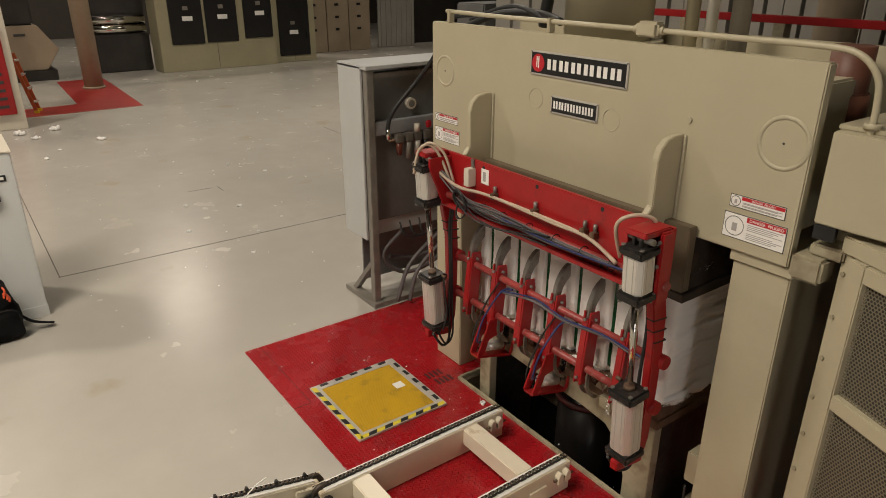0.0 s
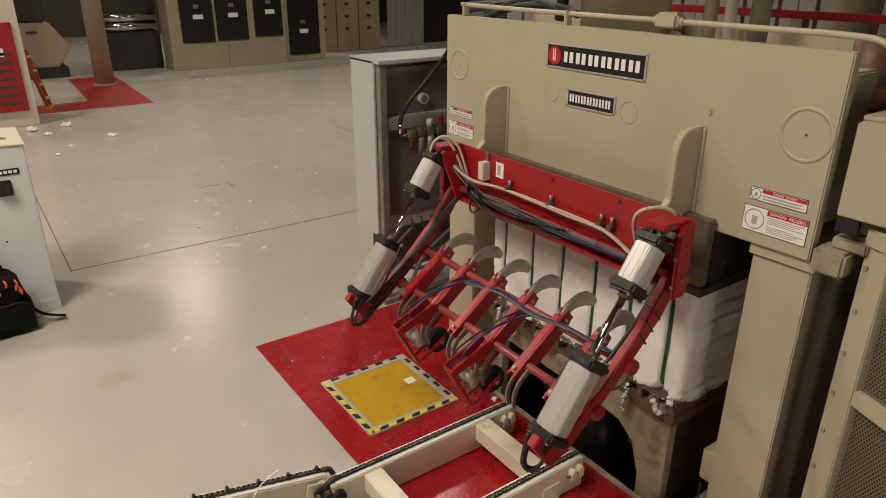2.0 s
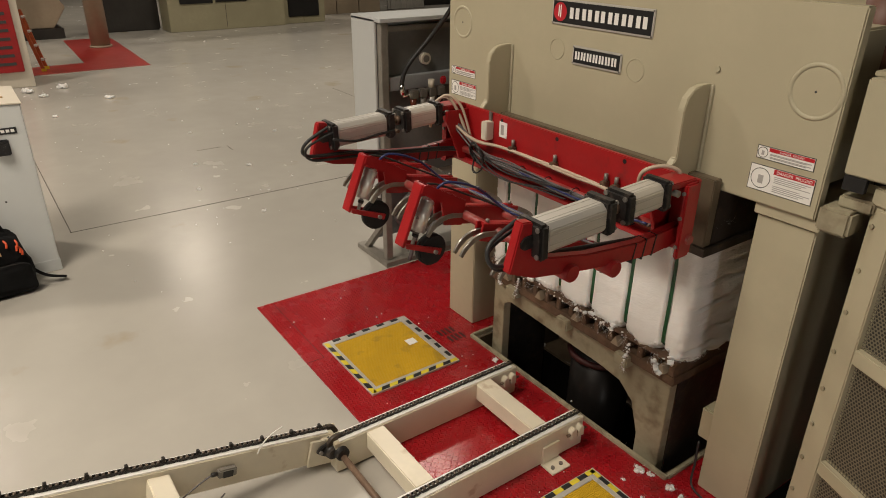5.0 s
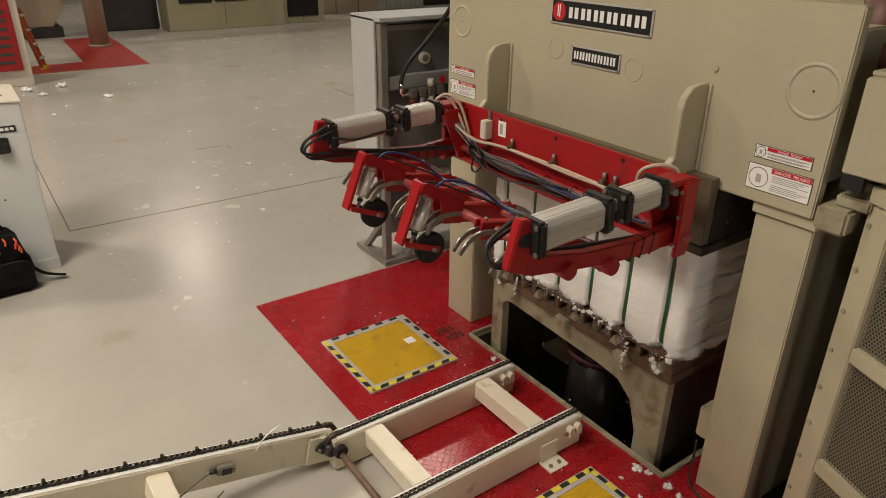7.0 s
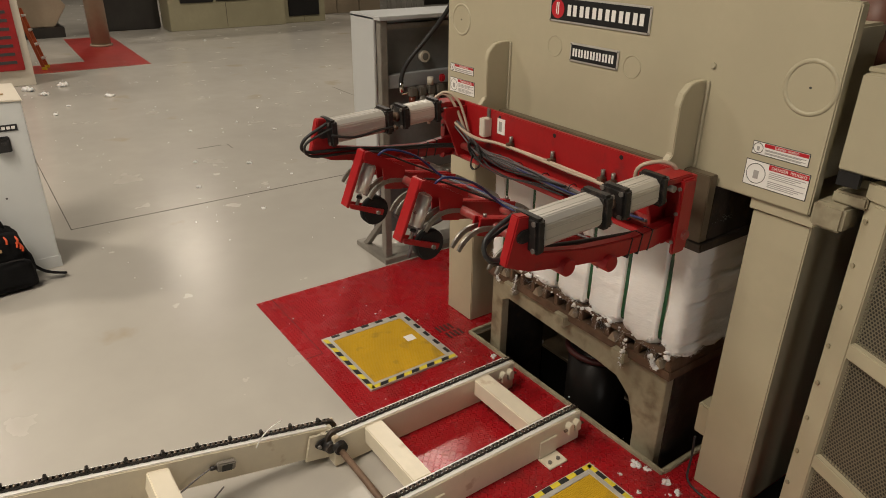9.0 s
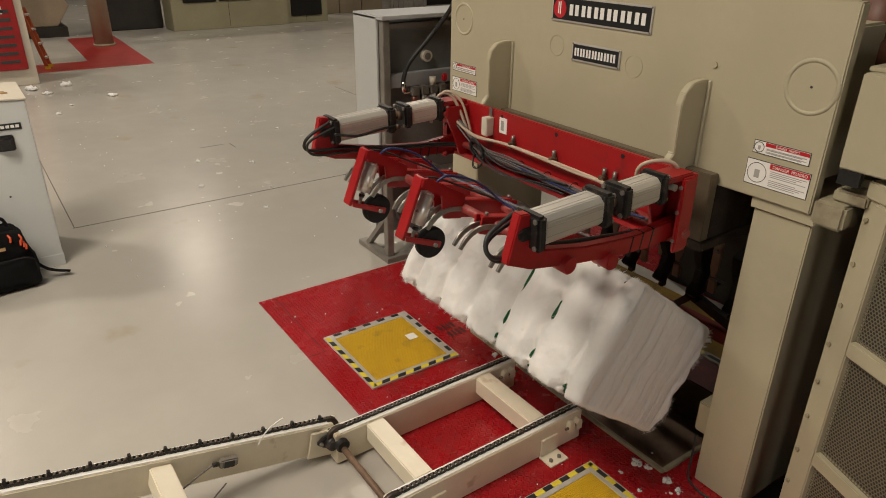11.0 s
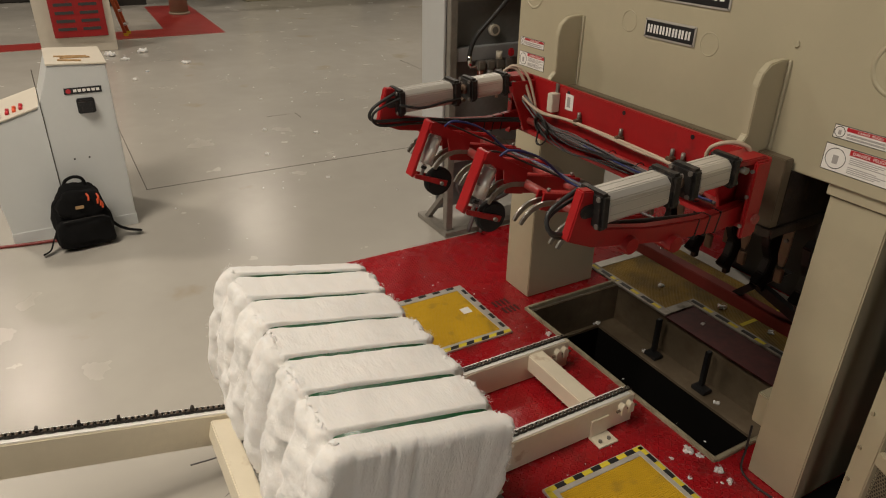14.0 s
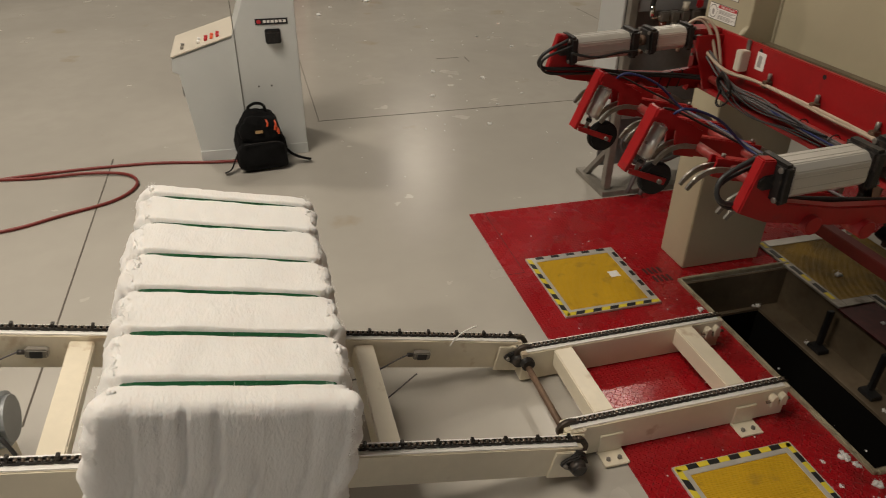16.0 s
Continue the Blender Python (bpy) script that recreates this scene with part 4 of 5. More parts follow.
def cotton_surface(p):
    """Block of pressed lint layers: flat strapped faces, deep valleys on the bulging sides, creased ends."""
    r = 0.04
    q = Vector((max(-BL + r, min(BL - r, p.x)), max(-BD + r, min(BD - r, p.y)), max(-BH + r, min(BH - r, p.z))))
    d = p - q
    nrm = d.normalized() if d.length > 1e-6 else Vector((0, 0, 1))
    s = q + nrm * r
    near = min(abs(s.x - c - 0.006 * noise.noise(Vector((c * 9, s.y * 4, s.z * 5)))) for c in STRAPS)
    ny, nz, nx = abs(nrm.y) ** 2, abs(nrm.z) ** 2, abs(nrm.x) ** 2
    slit = math.exp(-(near / 0.0145) ** 2)
    lip = math.exp(-((near - 0.024) / 0.008) ** 2)
    valley = math.exp(-(near / 0.034) ** 2) * (1 - nz * max(0.0, min(0.8, 0.25 + 1.3 * noise.noise(Vector((s.x * 4.1, s.y * 9.0, 7.7))))))
    cell = noise.noise(Vector((math.floor((s.x + 0.123) / 0.246) * 7.3, 2.2 if nrm.z > 0 else 8.1, 3.0)))
    layer = s.z + 0.02 * noise.noise(Vector((s.x * 3, s.y * 4, 1.7))) + 0.012 * noise.noise(Vector((s.x * 9, s.y * 9, 6.1)))
    ridge = noise.noise(Vector((layer * 34, s.x * 0.8, s.y * 0.9)))
    # strapped faces: flat panels, narrow slits with raised lips, faint layer creases
    out = ny * (-0.026 * slit + 0.007 * lip + 0.006 * (1 - valley) + 0.003 * max(0.0, ridge - 0.15) + 0.007 * noise.noise(s * 6.0) + 0.003 * noise.noise(s * 19.0))
    # bulging sides: lobes between the straps
    lobes = (1 - valley) * (0.048 + 0.02 * cell) * (1 - 0.75 * (s.y / BD) ** 2)
    out += nz * (-0.03 * valley + lobes + 0.026 * noise.noise(Vector((s.x * 7, s.y * 8, 5.0))) + 0.012 * noise.noise(s * 17.0) + 0.008 * abs(noise.noise(s * 33.0)))
    # ends: long creases between the layers, bowed at one side
    phase = layer * 70 + 2.6 * noise.noise(Vector((layer * 6, s.y * 1.2, 9.0)))
    fold = max(0.0, math.sin(phase)) ** 9 * max(0.0, 0.55 + 1.1 * noise.noise(Vector((s.y * 2.2, layer * 9, 4.0))))
    out += nx * (-0.022 * fold + 0.004 * ridge + 0.006 * noise.noise(s * 8.0) + 0.002 * math.cos(s.z / BH * 1.4))
    out += 0.003 * noise.noise(s * 44.0) * (0.45 + nz)
    # frayed corners
    out += 4 * ny * nz * (0.014 * noise.noise(s * 24.0) - 0.02 * valley + 0.006)
    return s + nrm * out


def cotton_block():
    bm = bmesh.new()
    step = 0.0125
    dims = (BL, BD, BH)
    grid = {}

    def vert(k):
        if k not in grid:
            grid[k] = bm.verts.new(cotton_surface(Vector(k) * 1.0))
        return grid[k]
    lines = []
    for h in dims:
        n = round(2 * h / step)
        ks = [round(-h + 2 * h * i / n, 5) for i in range(n + 1)]
        if h == BL:
            near = [round(c + o, 5) for c in STRAPS for o in (-0.03, -0.024, -0.018, -0.013, -0.008, -0.004, 0.0, 0.004, 0.008, 0.013, 0.018, 0.024, 0.03)]
            ks = sorted([k for k in ks if all(abs(k - c) > 0.036 for c in STRAPS)] + near)
        lines.append(ks)
    for ax in range(3):
        o = [k for k in range(3) if k != ax]
        for v in (lines[ax][0], lines[ax][-1]):
            for a0, a1 in zip(lines[o[0]], lines[o[0]][1:]):
                for b0, b1 in zip(lines[o[1]], lines[o[1]][1:]):
                    ks = []
                    for a, b in ((a0, b0), (a1, b0), (a1, b1), (a0, b1)):
                        k = [0, 0, 0]
                        k[ax], k[o[0]], k[o[1]] = v, a, b
                        ks.append(vert(tuple(k)))
                    bm.faces.new(ks)
    return bm


bale = thing("cotton_bale", "white cotton bale tied with six green straps", "cotton bale")
part("lint_block", cotton_block(), M["cotton"], bale, smooth=True)
for c in STRAPS:
    y, z, e = BD - 0.004, BH - 0.022, 0.06
    loop = [(y, 0), (y, z - e), (y - 0.02, z - 0.02), (y - e, z), (0, z), (-y + e, z), (-y + 0.02, z - 0.02), (-y, z - e), (-y, 0), (-y, -z + e), (-y + 0.02, -z + 0.02),
            (-y + e, -z), (0, -z), (y - e, -z), (y - 0.02, -z + 0.02), (y, -z + e), (y, -0.001)]
    part("strap", tube([(c + 0.004 * math.sin(k), p[0], p[1]) for k, p in enumerate(loop)], 0, 4, 4, None, (0.019, 0.003, (1, 0, 0))), M["strap"], bale, "glossy green plastic strap")
# loose lint along the edges and corners
tr = random.Random(11)


def tuft(bm, c, size, rr):
    own = bmesh.new()
    bmesh.ops.create_icosphere(own, subdivisions=2, radius=1)
    sc = Vector((rr.uniform(0.6, 1.4), rr.uniform(0.6, 1.4), rr.uniform(0.5, 1.0))) * size
    off = Vector((rr.random() * 9, rr.random() * 9, rr.random() * 9))
    for v in own.verts:
        k = 1 + 0.7 * noise.noise(v.co * 1.7 + off) + 0.35 * noise.noise(v.co * 4.5 + off)
        v.co = Vector((v.co.x * sc.x, v.co.y * sc.y, v.co.z * sc.z)) * k + Vector(c)
    for f in own.faces:
        f.smooth = True
    return join(bm, own)


def wisp(bm, c, way, length, rr):
    """A torn shred of lint: a few thin crooked strands."""
    for k in range(3):
        p, d = Vector(c), (Vector(way) + Vector((rr.uniform(-1, 1), rr.uniform(-1, 1), rr.uniform(-1, 1))) * 0.9).normalized()
        pts = [p.copy()]
        for j in range(4):
            d = (d + Vector((rr.uniform(-1, 1), rr.uniform(-1, 1), rr.uniform(-1, 1))) * 0.55).normalized()
            p = p + d * length / 4
            pts.append(p.copy())
        tube(pts, rr.uniform(0.0002, 0.00045), 3, 2, bm)


bm = bmesh.new()
for i in range(1900):
    sx = tr.uniform(-BL, BL)
    sy, sz = tr.choice((-1, 1)), tr.choice((-1, 1))
    pick = tr.random()
    if pick < 0.5:
        p = cotton_surface(Vector((sx, sy * BD, sz * BH * tr.uniform(0.9, 1))))
    elif pick < 0.72:
        p = cotton_surface(Vector((sx, sy * BD * tr.uniform(0, 1), sz * BH)))
    else:
        p = cotton_surface(Vector((tr.choice((-BL, BL)), sy * BD * tr.uniform(0.3, 1), sz * BH)))
    if i % 8 == 0 and pick < 0.5:
        tuft(bm, p * 0.985, tr.uniform(0.005, 0.013), tr)
    wisp(bm, p * 0.998, p.normalized(), tr.uniform(0.01, 0.028), tr)
part("loose_lint", bm, M["cotton"], bale)["kind"] = "stuff"

# ---------- lower platen on the ram ----------
low = thing("lower_platen", "worn beige ram platen with slotted dark top below the bale", "platen")
part("top_plate", bx(-0.86, 0.61, 0.0, 0.6, 0.578, 0.603, 0.004), M["rust"], low)
for i in range(15):
    xa = -0.85 + 0.1015 * i
    part("tooth", bx(xa, xa + 0.035, 0.0, 0.5, 0.515, 0.58, 0.004), M["rust"], low)
    if i % 3 == 1:
        part("wedge", prism([(xa + 0.04, 0.515), (xa + 0.095, 0.515), (xa + 0.068, 0.57)], "y", -0.02, 0.05, 0.002), M["machine_tan"], low)
for xa in (-0.66, -0.2, 0.25):
    part("latch_block", bx(xa, xa + 0.09, -0.035, 0.03, 0.42, 0.49, 0.006), M["beige_worn"], low)
part("platen_plate", bx(-0.86, 0.61, 0.0, 0.6, 0.455, 0.515, 0.005), M["rust"], low)
part("front_beam", prism([(-0.84, 0.455), (-0.84, -0.9), (-0.735, -0.9), (-0.735, 0.3), (-0.68, 0.335), (0.1, 0.3), (0.26, 0.28), (0.36, 0.2), (0.42, 0.02), (0.42, -0.9), (0.58, -0.9), (0.58, 0.455)], "y", 0.03, 0.09, 0.003), M["beige_worn"], low)
part("rear_beam", bx(-0.84, 0.58, 0.52, 0.58, 0.28, 0.5, 0.004), M["beige_worn"], low)
# cheeks and ram take dark colours for the unlit inside of the yoke
part("side_cheek", bx(0.56, 0.585, 0.09, 0.52, -0.9, 0.5), M["dark_steel"], low)
part("side_cheek", bx(-0.845, -0.82, 0.09, 0.52, -0.9, 0.5), M["dark_steel"], low)
part("ram_head", rod((-0.12, 0.33, -0.9), (-0.12, 0.33, 0.27), 0.19, 36), M["ram_shade"], low)
part("ram_ring", ring((-0.12, 0.33, 0.16), (0, 0, 1), 0.2, 0.02, 40, 8), M["vent_red"], low, "dark red ring round the ram")
bm = bmesh.new()
for i in range(110):
    c = (tr.uniform(-0.84, 0.6), tr.uniform(-0.02, 0.03), 0.602 + tr.uniform(-0.02, 0.015))
    if i % 2:
        tuft(bm, c, tr.uniform(0.003, 0.009) if i % 7 else tr.uniform(0.012, 0.02), tr)
    if i % 2 == 0:
        wisp(bm, c, (0, -0.5, -0.8), tr.uniform(0.03, 0.08), tr)
for wx, ln, sz in ((0.34, 0.17, 0.008), (-0.72, 0.1, 0.01), (0.5, 0.06, 0.013), (-0.55, 0.12, 0.006)):
    px = wx
    for k in range(18):
        px += tr.uniform(-0.008, 0.008)
        c = (px, -0.03 + tr.uniform(-0.008, 0.008), 0.575 - ln * k / 17)
        tuft(bm, c, sz * tr.uniform(0.6, 1.1), tr)
        wisp(bm, c, (0, 0, -1), 0.025, tr)
part("clinging_lint", bm, M["cotton"], low, "ragged lint hanging from the platen")["kind"] = "stuff"

# ---------- chain conveyor ----------


def chain(length, lug_every, name, parent, x, mat_name="chain"):
    """Roller chain along -y from the origin, lying on a rail's top."""
    plates, rolls = bmesh.new(), bmesh.new()
    p = 0.0255
    n = int(length / p)
    for i in range(n):
        y = -i * p
        for s in (-1, 1):
            w = 0.0095 if i % 2 else 0.0125
            bx(x + s * w - 0.0014, x + s * w + 0.0014, y - p * 1.2, y + p * 0.2, 0.003, 0.0145, 0, plates)
        rod((x - 0.0085, y - p * 0.5, 0.012), (x + 0.0085, y - p * 0.5, 0.012), 0.0075, 7, rolls)
    ob = part("chain", plates, M[mat_name], parent, "oily black roller chain")
    ob["kind"] = "stuff"
    rl = part("chain_roller", rolls, M["chain_roller"], ob, "worn steel chain rollers")
    rl["kind"] = "stuff"
    if lug_every:
        k = 0.07
        while k < length - 0.03:
            part("chain_lug", bx(x - 0.012, x + 0.012, -k - 0.007, -k + 0.007, 0.016, 0.036, 0.002), M[mat_name], parent)
            k += lug_every
    return ob


conv = thing("roller_chain_conveyor", "short cream painted chain conveyor bolted to the red plate", "conveyor", pose(0, -0.24, 0.008))
CA = 1.24
for xa in (-0.36, 0.21):
    part("rail", bx(xa, xa + 0.08, -CA, 0, 0.004, 0.192, 0.004), M["cream"], conv)
    part("wear_strip", bx(xa + 0.006, xa + 0.074, -CA + 0.03, -0.03, 0.192, 0.198), M["white"], conv)
    c = chain(CA - 0.03, 0, "chain", conv, xa + 0.04)
    c.matrix_basis = pose(0, -0.005, 0.197)
    for yb in (-0.045, -0.1):
        part("bearing_lug", prism([(yb - 0.02, 0.1), (yb + 0.02, 0.1), (yb + 0.02, 0.15), (yb + 0.008, 0.168), (yb - 0.008, 0.168), (yb - 0.02, 0.15)], "x", xa + 0.08, xa + 0.115, 0.003), M["cream"], conv)
    part("tension_bolt", rod((xa + 0.1, -0.14, 0.13), (xa + 0.1, 0.0, 0.13), 0.008, 10), M["rust"], conv)
    part("sprocket", rod((xa + 0.028, -CA + 0.03, 0.16), (xa + 0.052, -CA + 0.03, 0.16), 0.06, 18), M["dark_steel"], conv)
    part("sprocket_hub", rod((xa - 0.01, -CA + 0.03, 0.13), (xa + 0.11, -CA + 0.03, 0.13), 0.038, 18, None, None, 0.005), M["cap"], conv)
    part("bearing_plate", bx(xa - 0.012 if xa < 0 else xa + 0.08, xa if xa < 0 else xa + 0.092, -CA - 0.04, -CA + 0.1, 0.02, 0.19, 0.004), M["cream"], conv)
for ya in (-0.205, -0.95):
    part("cross_beam", bx(-0.28, 0.21, ya - 0.108, ya, 0.08, 0.19, 0.006), M["cream"], conv)
part("drive_shaft", rod((-0.42, -CA + 0.03, 0.115), (0.36, -CA + 0.03, 0.115), 0.017, 16), M["rust"], conv, "brown rusted drive shaft")
for ya in (-0.18, -0.93):
    part("foot", bx(0.292, 0.39, ya - 0.13, ya, 0.0, 0.012, 0.002), M["cream"], conv)
    part("foot_upright", bx(0.291, 0.303, ya - 0.125, ya - 0.005, 0.012, 0.12, 0.002), M["cream"], conv)
    for b in (0.04, 0.1):
        part("anchor_bolt", bolt((0.355, ya - b, 0.012), (0, 0, 1), 0.011, 0.012), M["steel"], conv)
    part("foot", bx(-0.46, -0.362, ya - 0.13, ya, 0.0, 0.012, 0.002), M["cream"], conv)

SL = math.degrees(math.atan(0.22))
inc = thing("inclined_conveyor", "cream painted inclined chain conveyor with lugged chains", "conveyor", pose(0, -1.44, 0.215, -SL, 0, 0))
CB = 3.1
for xa in (-0.45, 0.32):
    part("rail", bx(xa, xa + 0.08, -CB, 0, -0.19, -0.012, 0.004), M["cream"], inc)
    part("wear_strip", bx(xa + 0.006, xa + 0.074, -CB, -0.03, -0.012, -0.006), M["white"], inc)
    c = chain(CB, 0.158, "chain", inc, xa + 0.04)
    c.matrix_basis = pose(0, 0.0, -0.007)
    for o in inc.children:
        if o.name.startswith("chain_lug") and "placed" not in o:
            o.matrix_basis = pose(0, 0.0, -0.007)
            o["placed"] = 1
    part("end_bearing", rod((xa - 0.02, -0.02, -0.07), (xa + 0.1, -0.02, -0.07), 0.045, 20, None, None, 0.006), M["cap"], inc)
    part("sprocket", rod((xa + 0.028, -0.01, -0.05), (xa + 0.052, -0.01, -0.05), 0.058, 18), M["dark_steel"], inc)
    part("end_plate", bx(xa - 0.014, xa, -0.12, 0.05, -0.2, -0.02, 0.004), M["cream"], inc)
    out = xa + 0.08 if xa > 0 else xa + 0.09
    part("outer_plate", bx(out, out + 0.012, -0.14, 0.02, -0.19, -0.03, 0.004), M["cream"], inc)
    flange = prism([(-0.11, -0.09), (-0.085, -0.06), (-0.03, -0.035), (0.02, -0.06), (0.035, -0.085), (0.02, -0.11), (-0.03, -0.135), (-0.085, -0.11)], "x", out + 0.013, out + 0.035, 0.006)
    part("flange_bearing", flange, M["cap"], inc, "black cast flange bearing")
    part("bearing_collar", rod((out + 0.035, -0.03, -0.085), (out + 0.075, -0.03, -0.085), 0.042, 22, None, 0.034, 0.004), M["cap"], inc)
    for yb in (-0.088, 0.018):
        part("bearing_bolt", bolt((out + 0.035, yb, -0.087), (1, 0, 0), 0.011, 0.012), M["steel"], inc)
for o in inc.children:
    if "placed" in o:
        del o["placed"]
for ya in (-0.84, -2.11):
    part("cross_beam", bx(-0.37, 0.32, ya - 0.1, ya, -0.13, -0.035, 0.006), M["cream"], inc)
for ys in (-0.62, -2.38):
    part("sensor", bx(-0.37, -0.335, ys, ys + 0.09, -0.11, -0.065, 0.006), M["cab_mid"], inc, "grey sensor block on the rail")
    part("sensor_face", bx(-0.334, -0.33, ys + 0.02, ys + 0.07, -0.105, -0.07, 0.001), M["black"], inc)
    part("sensor_plug", rod((-0.352, ys - 0.03, -0.088), (-0.352, ys, -0.088), 0.011, 12), M["cap"], inc)
    part("sensor_wire", tube([(-0.352, ys - 0.03, -0.088), (-0.345, ys - 0.09, -0.12), (-0.34, ys - 0.16, -0.17), (-0.34, ys - 0.24, -0.23), (-0.34, ys - 0.4, -0.26)], 0.004), M["cable_grey"], inc)
part("cable_tie", tube([(-0.37, -0.42, -0.04), (-0.365, -0.4, 0.02), (-0.36, -0.36, 0.07), (-0.36, -0.31, 0.1)], 0.0035), M["white"], inc, "white nylon cable tie end")
legs = thing("conveyor_leg", "cream steel leg under the inclined conveyor", "conveyor leg", pose(0, -4.1, 0))
part("leg", bx(-0.45, -0.37, -0.05, 0.05, 0.0, 0.58, 0.004), M["cream"], legs)
part("leg", bx(0.32, 0.40, -0.05, 0.05, 0.0, 0.58, 0.004), M["cream"], legs)
part("foot", bx(-0.48, -0.34, -0.08, 0.08, 0.0, 0.012), M["cream"], legs)
part("foot", bx(0.29, 0.43, -0.08, 0.08, 0.0, 0.012), M["cream"], legs)
mot = thing("gear_motor", "grey electric gear motor below the conveyor", "motor", pose(-0.22, -3.99, 0.05))
part("body", rod((0.0, -0.32, 0.35), (0.0, 0.05, 0.35), 0.115, 28, None, None, 0.012), M["blue_grey"], mot)
part("fan_cover", rod((0.0, 0.05, 0.35), (0.0, 0.12, 0.35), 0.122, 28, None, None, 0.02), M["blue_grey"], mot)
part("base", bx(-0.1, 0.1, -0.3, 0.05, -0.05, 0.25, 0.006), M["cream"], mot)
part("power_cable", tube([(0.05, 0.0, 0.34), (0.12, 0.1, 0.36), (0.2, 0.18, 0.2), (0.2, 0.12, 0.02), (0.15, 0.0, -0.035)], 0.009), M["cable"], mot)
tagged(part("floor_wire", tube([(-0.2, -3.3, 0.006), (-0.3, -2.9, 0.006), (-0.16, -2.6, 0.006), (-0.28, -2.3, 0.006), (-0.33, -2.05, 0.15)], 0.004), M["cable_grey"]), "thin grey wire lying on the floor", "wire")

# ---------- control console, backpack and hose ----------
con = thing("control_console", "light grey steel operator console with sloped desk", "console")
prof = [(-2.29, 0.0), (-2.29, 1.40), (-2.70, 1.42), (-2.82, 1.10), (-3.335, 0.945), (-3.35, 0.83), (-3.30, 0.81), (-3.235, 0.09), (-3.235, 0.0)]
part("body", prism(prof, "x", -4.45, -3.75, 0.006), M["console"], con)
part("kick_plate", bx(-4.44, -3.745, -3.24, -2.285, 0.0, 0.1, 0.002), M["console"], con)
part("top_sheet", prism([(-2.28, 1.401), (-2.28, 1.413), (-2.71, 1.433), (-2.71, 1.421)], "x", -4.46, -3.74, 0.002), M["off_white"], con)
part("desk_top", prism([(-2.825, 1.106), (-2.822, 1.118), (-3.345, 0.962), (-3.34, 0.95)], "x", -4.46, -3.74, 0.002), M["off_white"], con)
part("panel_seam", bx(-3.7495, -3.746, -2.812, -2.806, 0.1, 1.40), M["joint"], con)
part("seam_lip", bx(-3.75, -3.738, -2.83, -2.812, 0.1, 1.12), M["console"], con)
for k, (dy, mt) in enumerate(((0.0, "sticker_red"), (0.05, "orange"), (0.1, "sticker_red"), (0.16, "white"), (0.3, "cab_mid"))):
    for r in range(2):
        yy = -2.95 - dy
        zz = 1.118 + (yy + 2.822) * 0.2983
        part("push_button", rod((-3.86 - 0.09 * r, yy, zz), (-3.86 - 0.09 * r, yy + 0.003, zz + 0.025), 0.014, 16), M[mt], con)
sp = thing("console_plaque", "black maker's plaque on the console", "plaque", pose(0, 0.035, 0))
part("face", bx(-3.75, -3.745, -2.66, -2.39, 1.185, 1.235), M["black"], sp)
part("disc", rod((-3.746, -2.63, 1.21), (-3.743, -2.63, 1.21), 0.018, 20), M["sticker_red"], sp)
for i in range(6):
    part("letter_bar", bx(-3.7455, -3.743, -2.595 + i * 0.033, -2.595 + i * 0.033 + 0.024, 1.2, 1.222), M["white"], sp)
kn = thing("rotary_switch", "black square rotary switch on the console", "switch", pose(0, 0.035, 0))
part("plate", bx(-3.75, -3.735, -2.59, -2.46, 1.025, 1.15, 0.012), M["black"], kn)
part("knob", bx(-3.735, -3.695, -2.578, -2.472, 1.036, 1.14, 0.016), M["cap"], kn)
for k in range(6):
    part("knob_rib", bx(-3.696, -3.69, -2.57 + 0.016 * k, -2.562 + 0.016 * k, 1.05, 1.126, 0.001), M["black"], kn)
for sy in (-2.66, -2.55):
    tagged(part("screw_hole", rod((-3.75, sy, 0.66), (-3.748, sy, 0.66), 0.008, 10), M["ink"]), "small dark screw hole in the console side", "screw")
tagged(part("console_latch", bx(-4.3, -4.1, -3.33, -3.29, 0.5, 0.6, 0.006), M["black"]), "black latch on the console front", "latch")
for sx, sy, ln, sl in ((-4.02, -2.64, 0.24, 86), (-3.94, -2.6, 0.22, 97), (-3.86, -2.62, 0.17, 78)):
    top = 1.4135 + (-2.28 - sy) * 0.0465
    st = tagged(part("wood_stick", bx(0, ln, -0.008, 0.008, 0.001, 0.011, 0.002), M["wood"]), "thin wooden stick lying on the console", "stick", "wooden sticks")
    st.matrix_basis = pose(sx, sy, top, 0, 2.66, sl)

pk = thing("backpack", "black nylon backpack with orange zip pulls leaning on the console", "backpack", pose(-3.53, -2.71, 0, 0, 0, 5))


def soft_box(w, d, h, e=0.35, amp=0.015, seed=0.0, top=0.75):
    bm = bmesh.new()
    bmesh.ops.create_icosphere(bm, subdivisions=4, radius=1)
    for v in bm.verts:
        c = v.co
        q = Vector([math.copysign(abs(k) ** e, k) for k in c])
        t = (q.z + 1) / 2
        s = 1 - (1 - top) * max(0, t) ** 2
        k = Vector((q.x * w / 2 * s, q.y * d / 2 * s, (q.z + 1) * h / 2))
        v.co = k + c * (amp * noise.noise(k * 9 + Vector((seed, 0, 0))) + amp * 0.6 * noise.noise(k * 25 + Vector((seed, 3, 0))))
    return bm


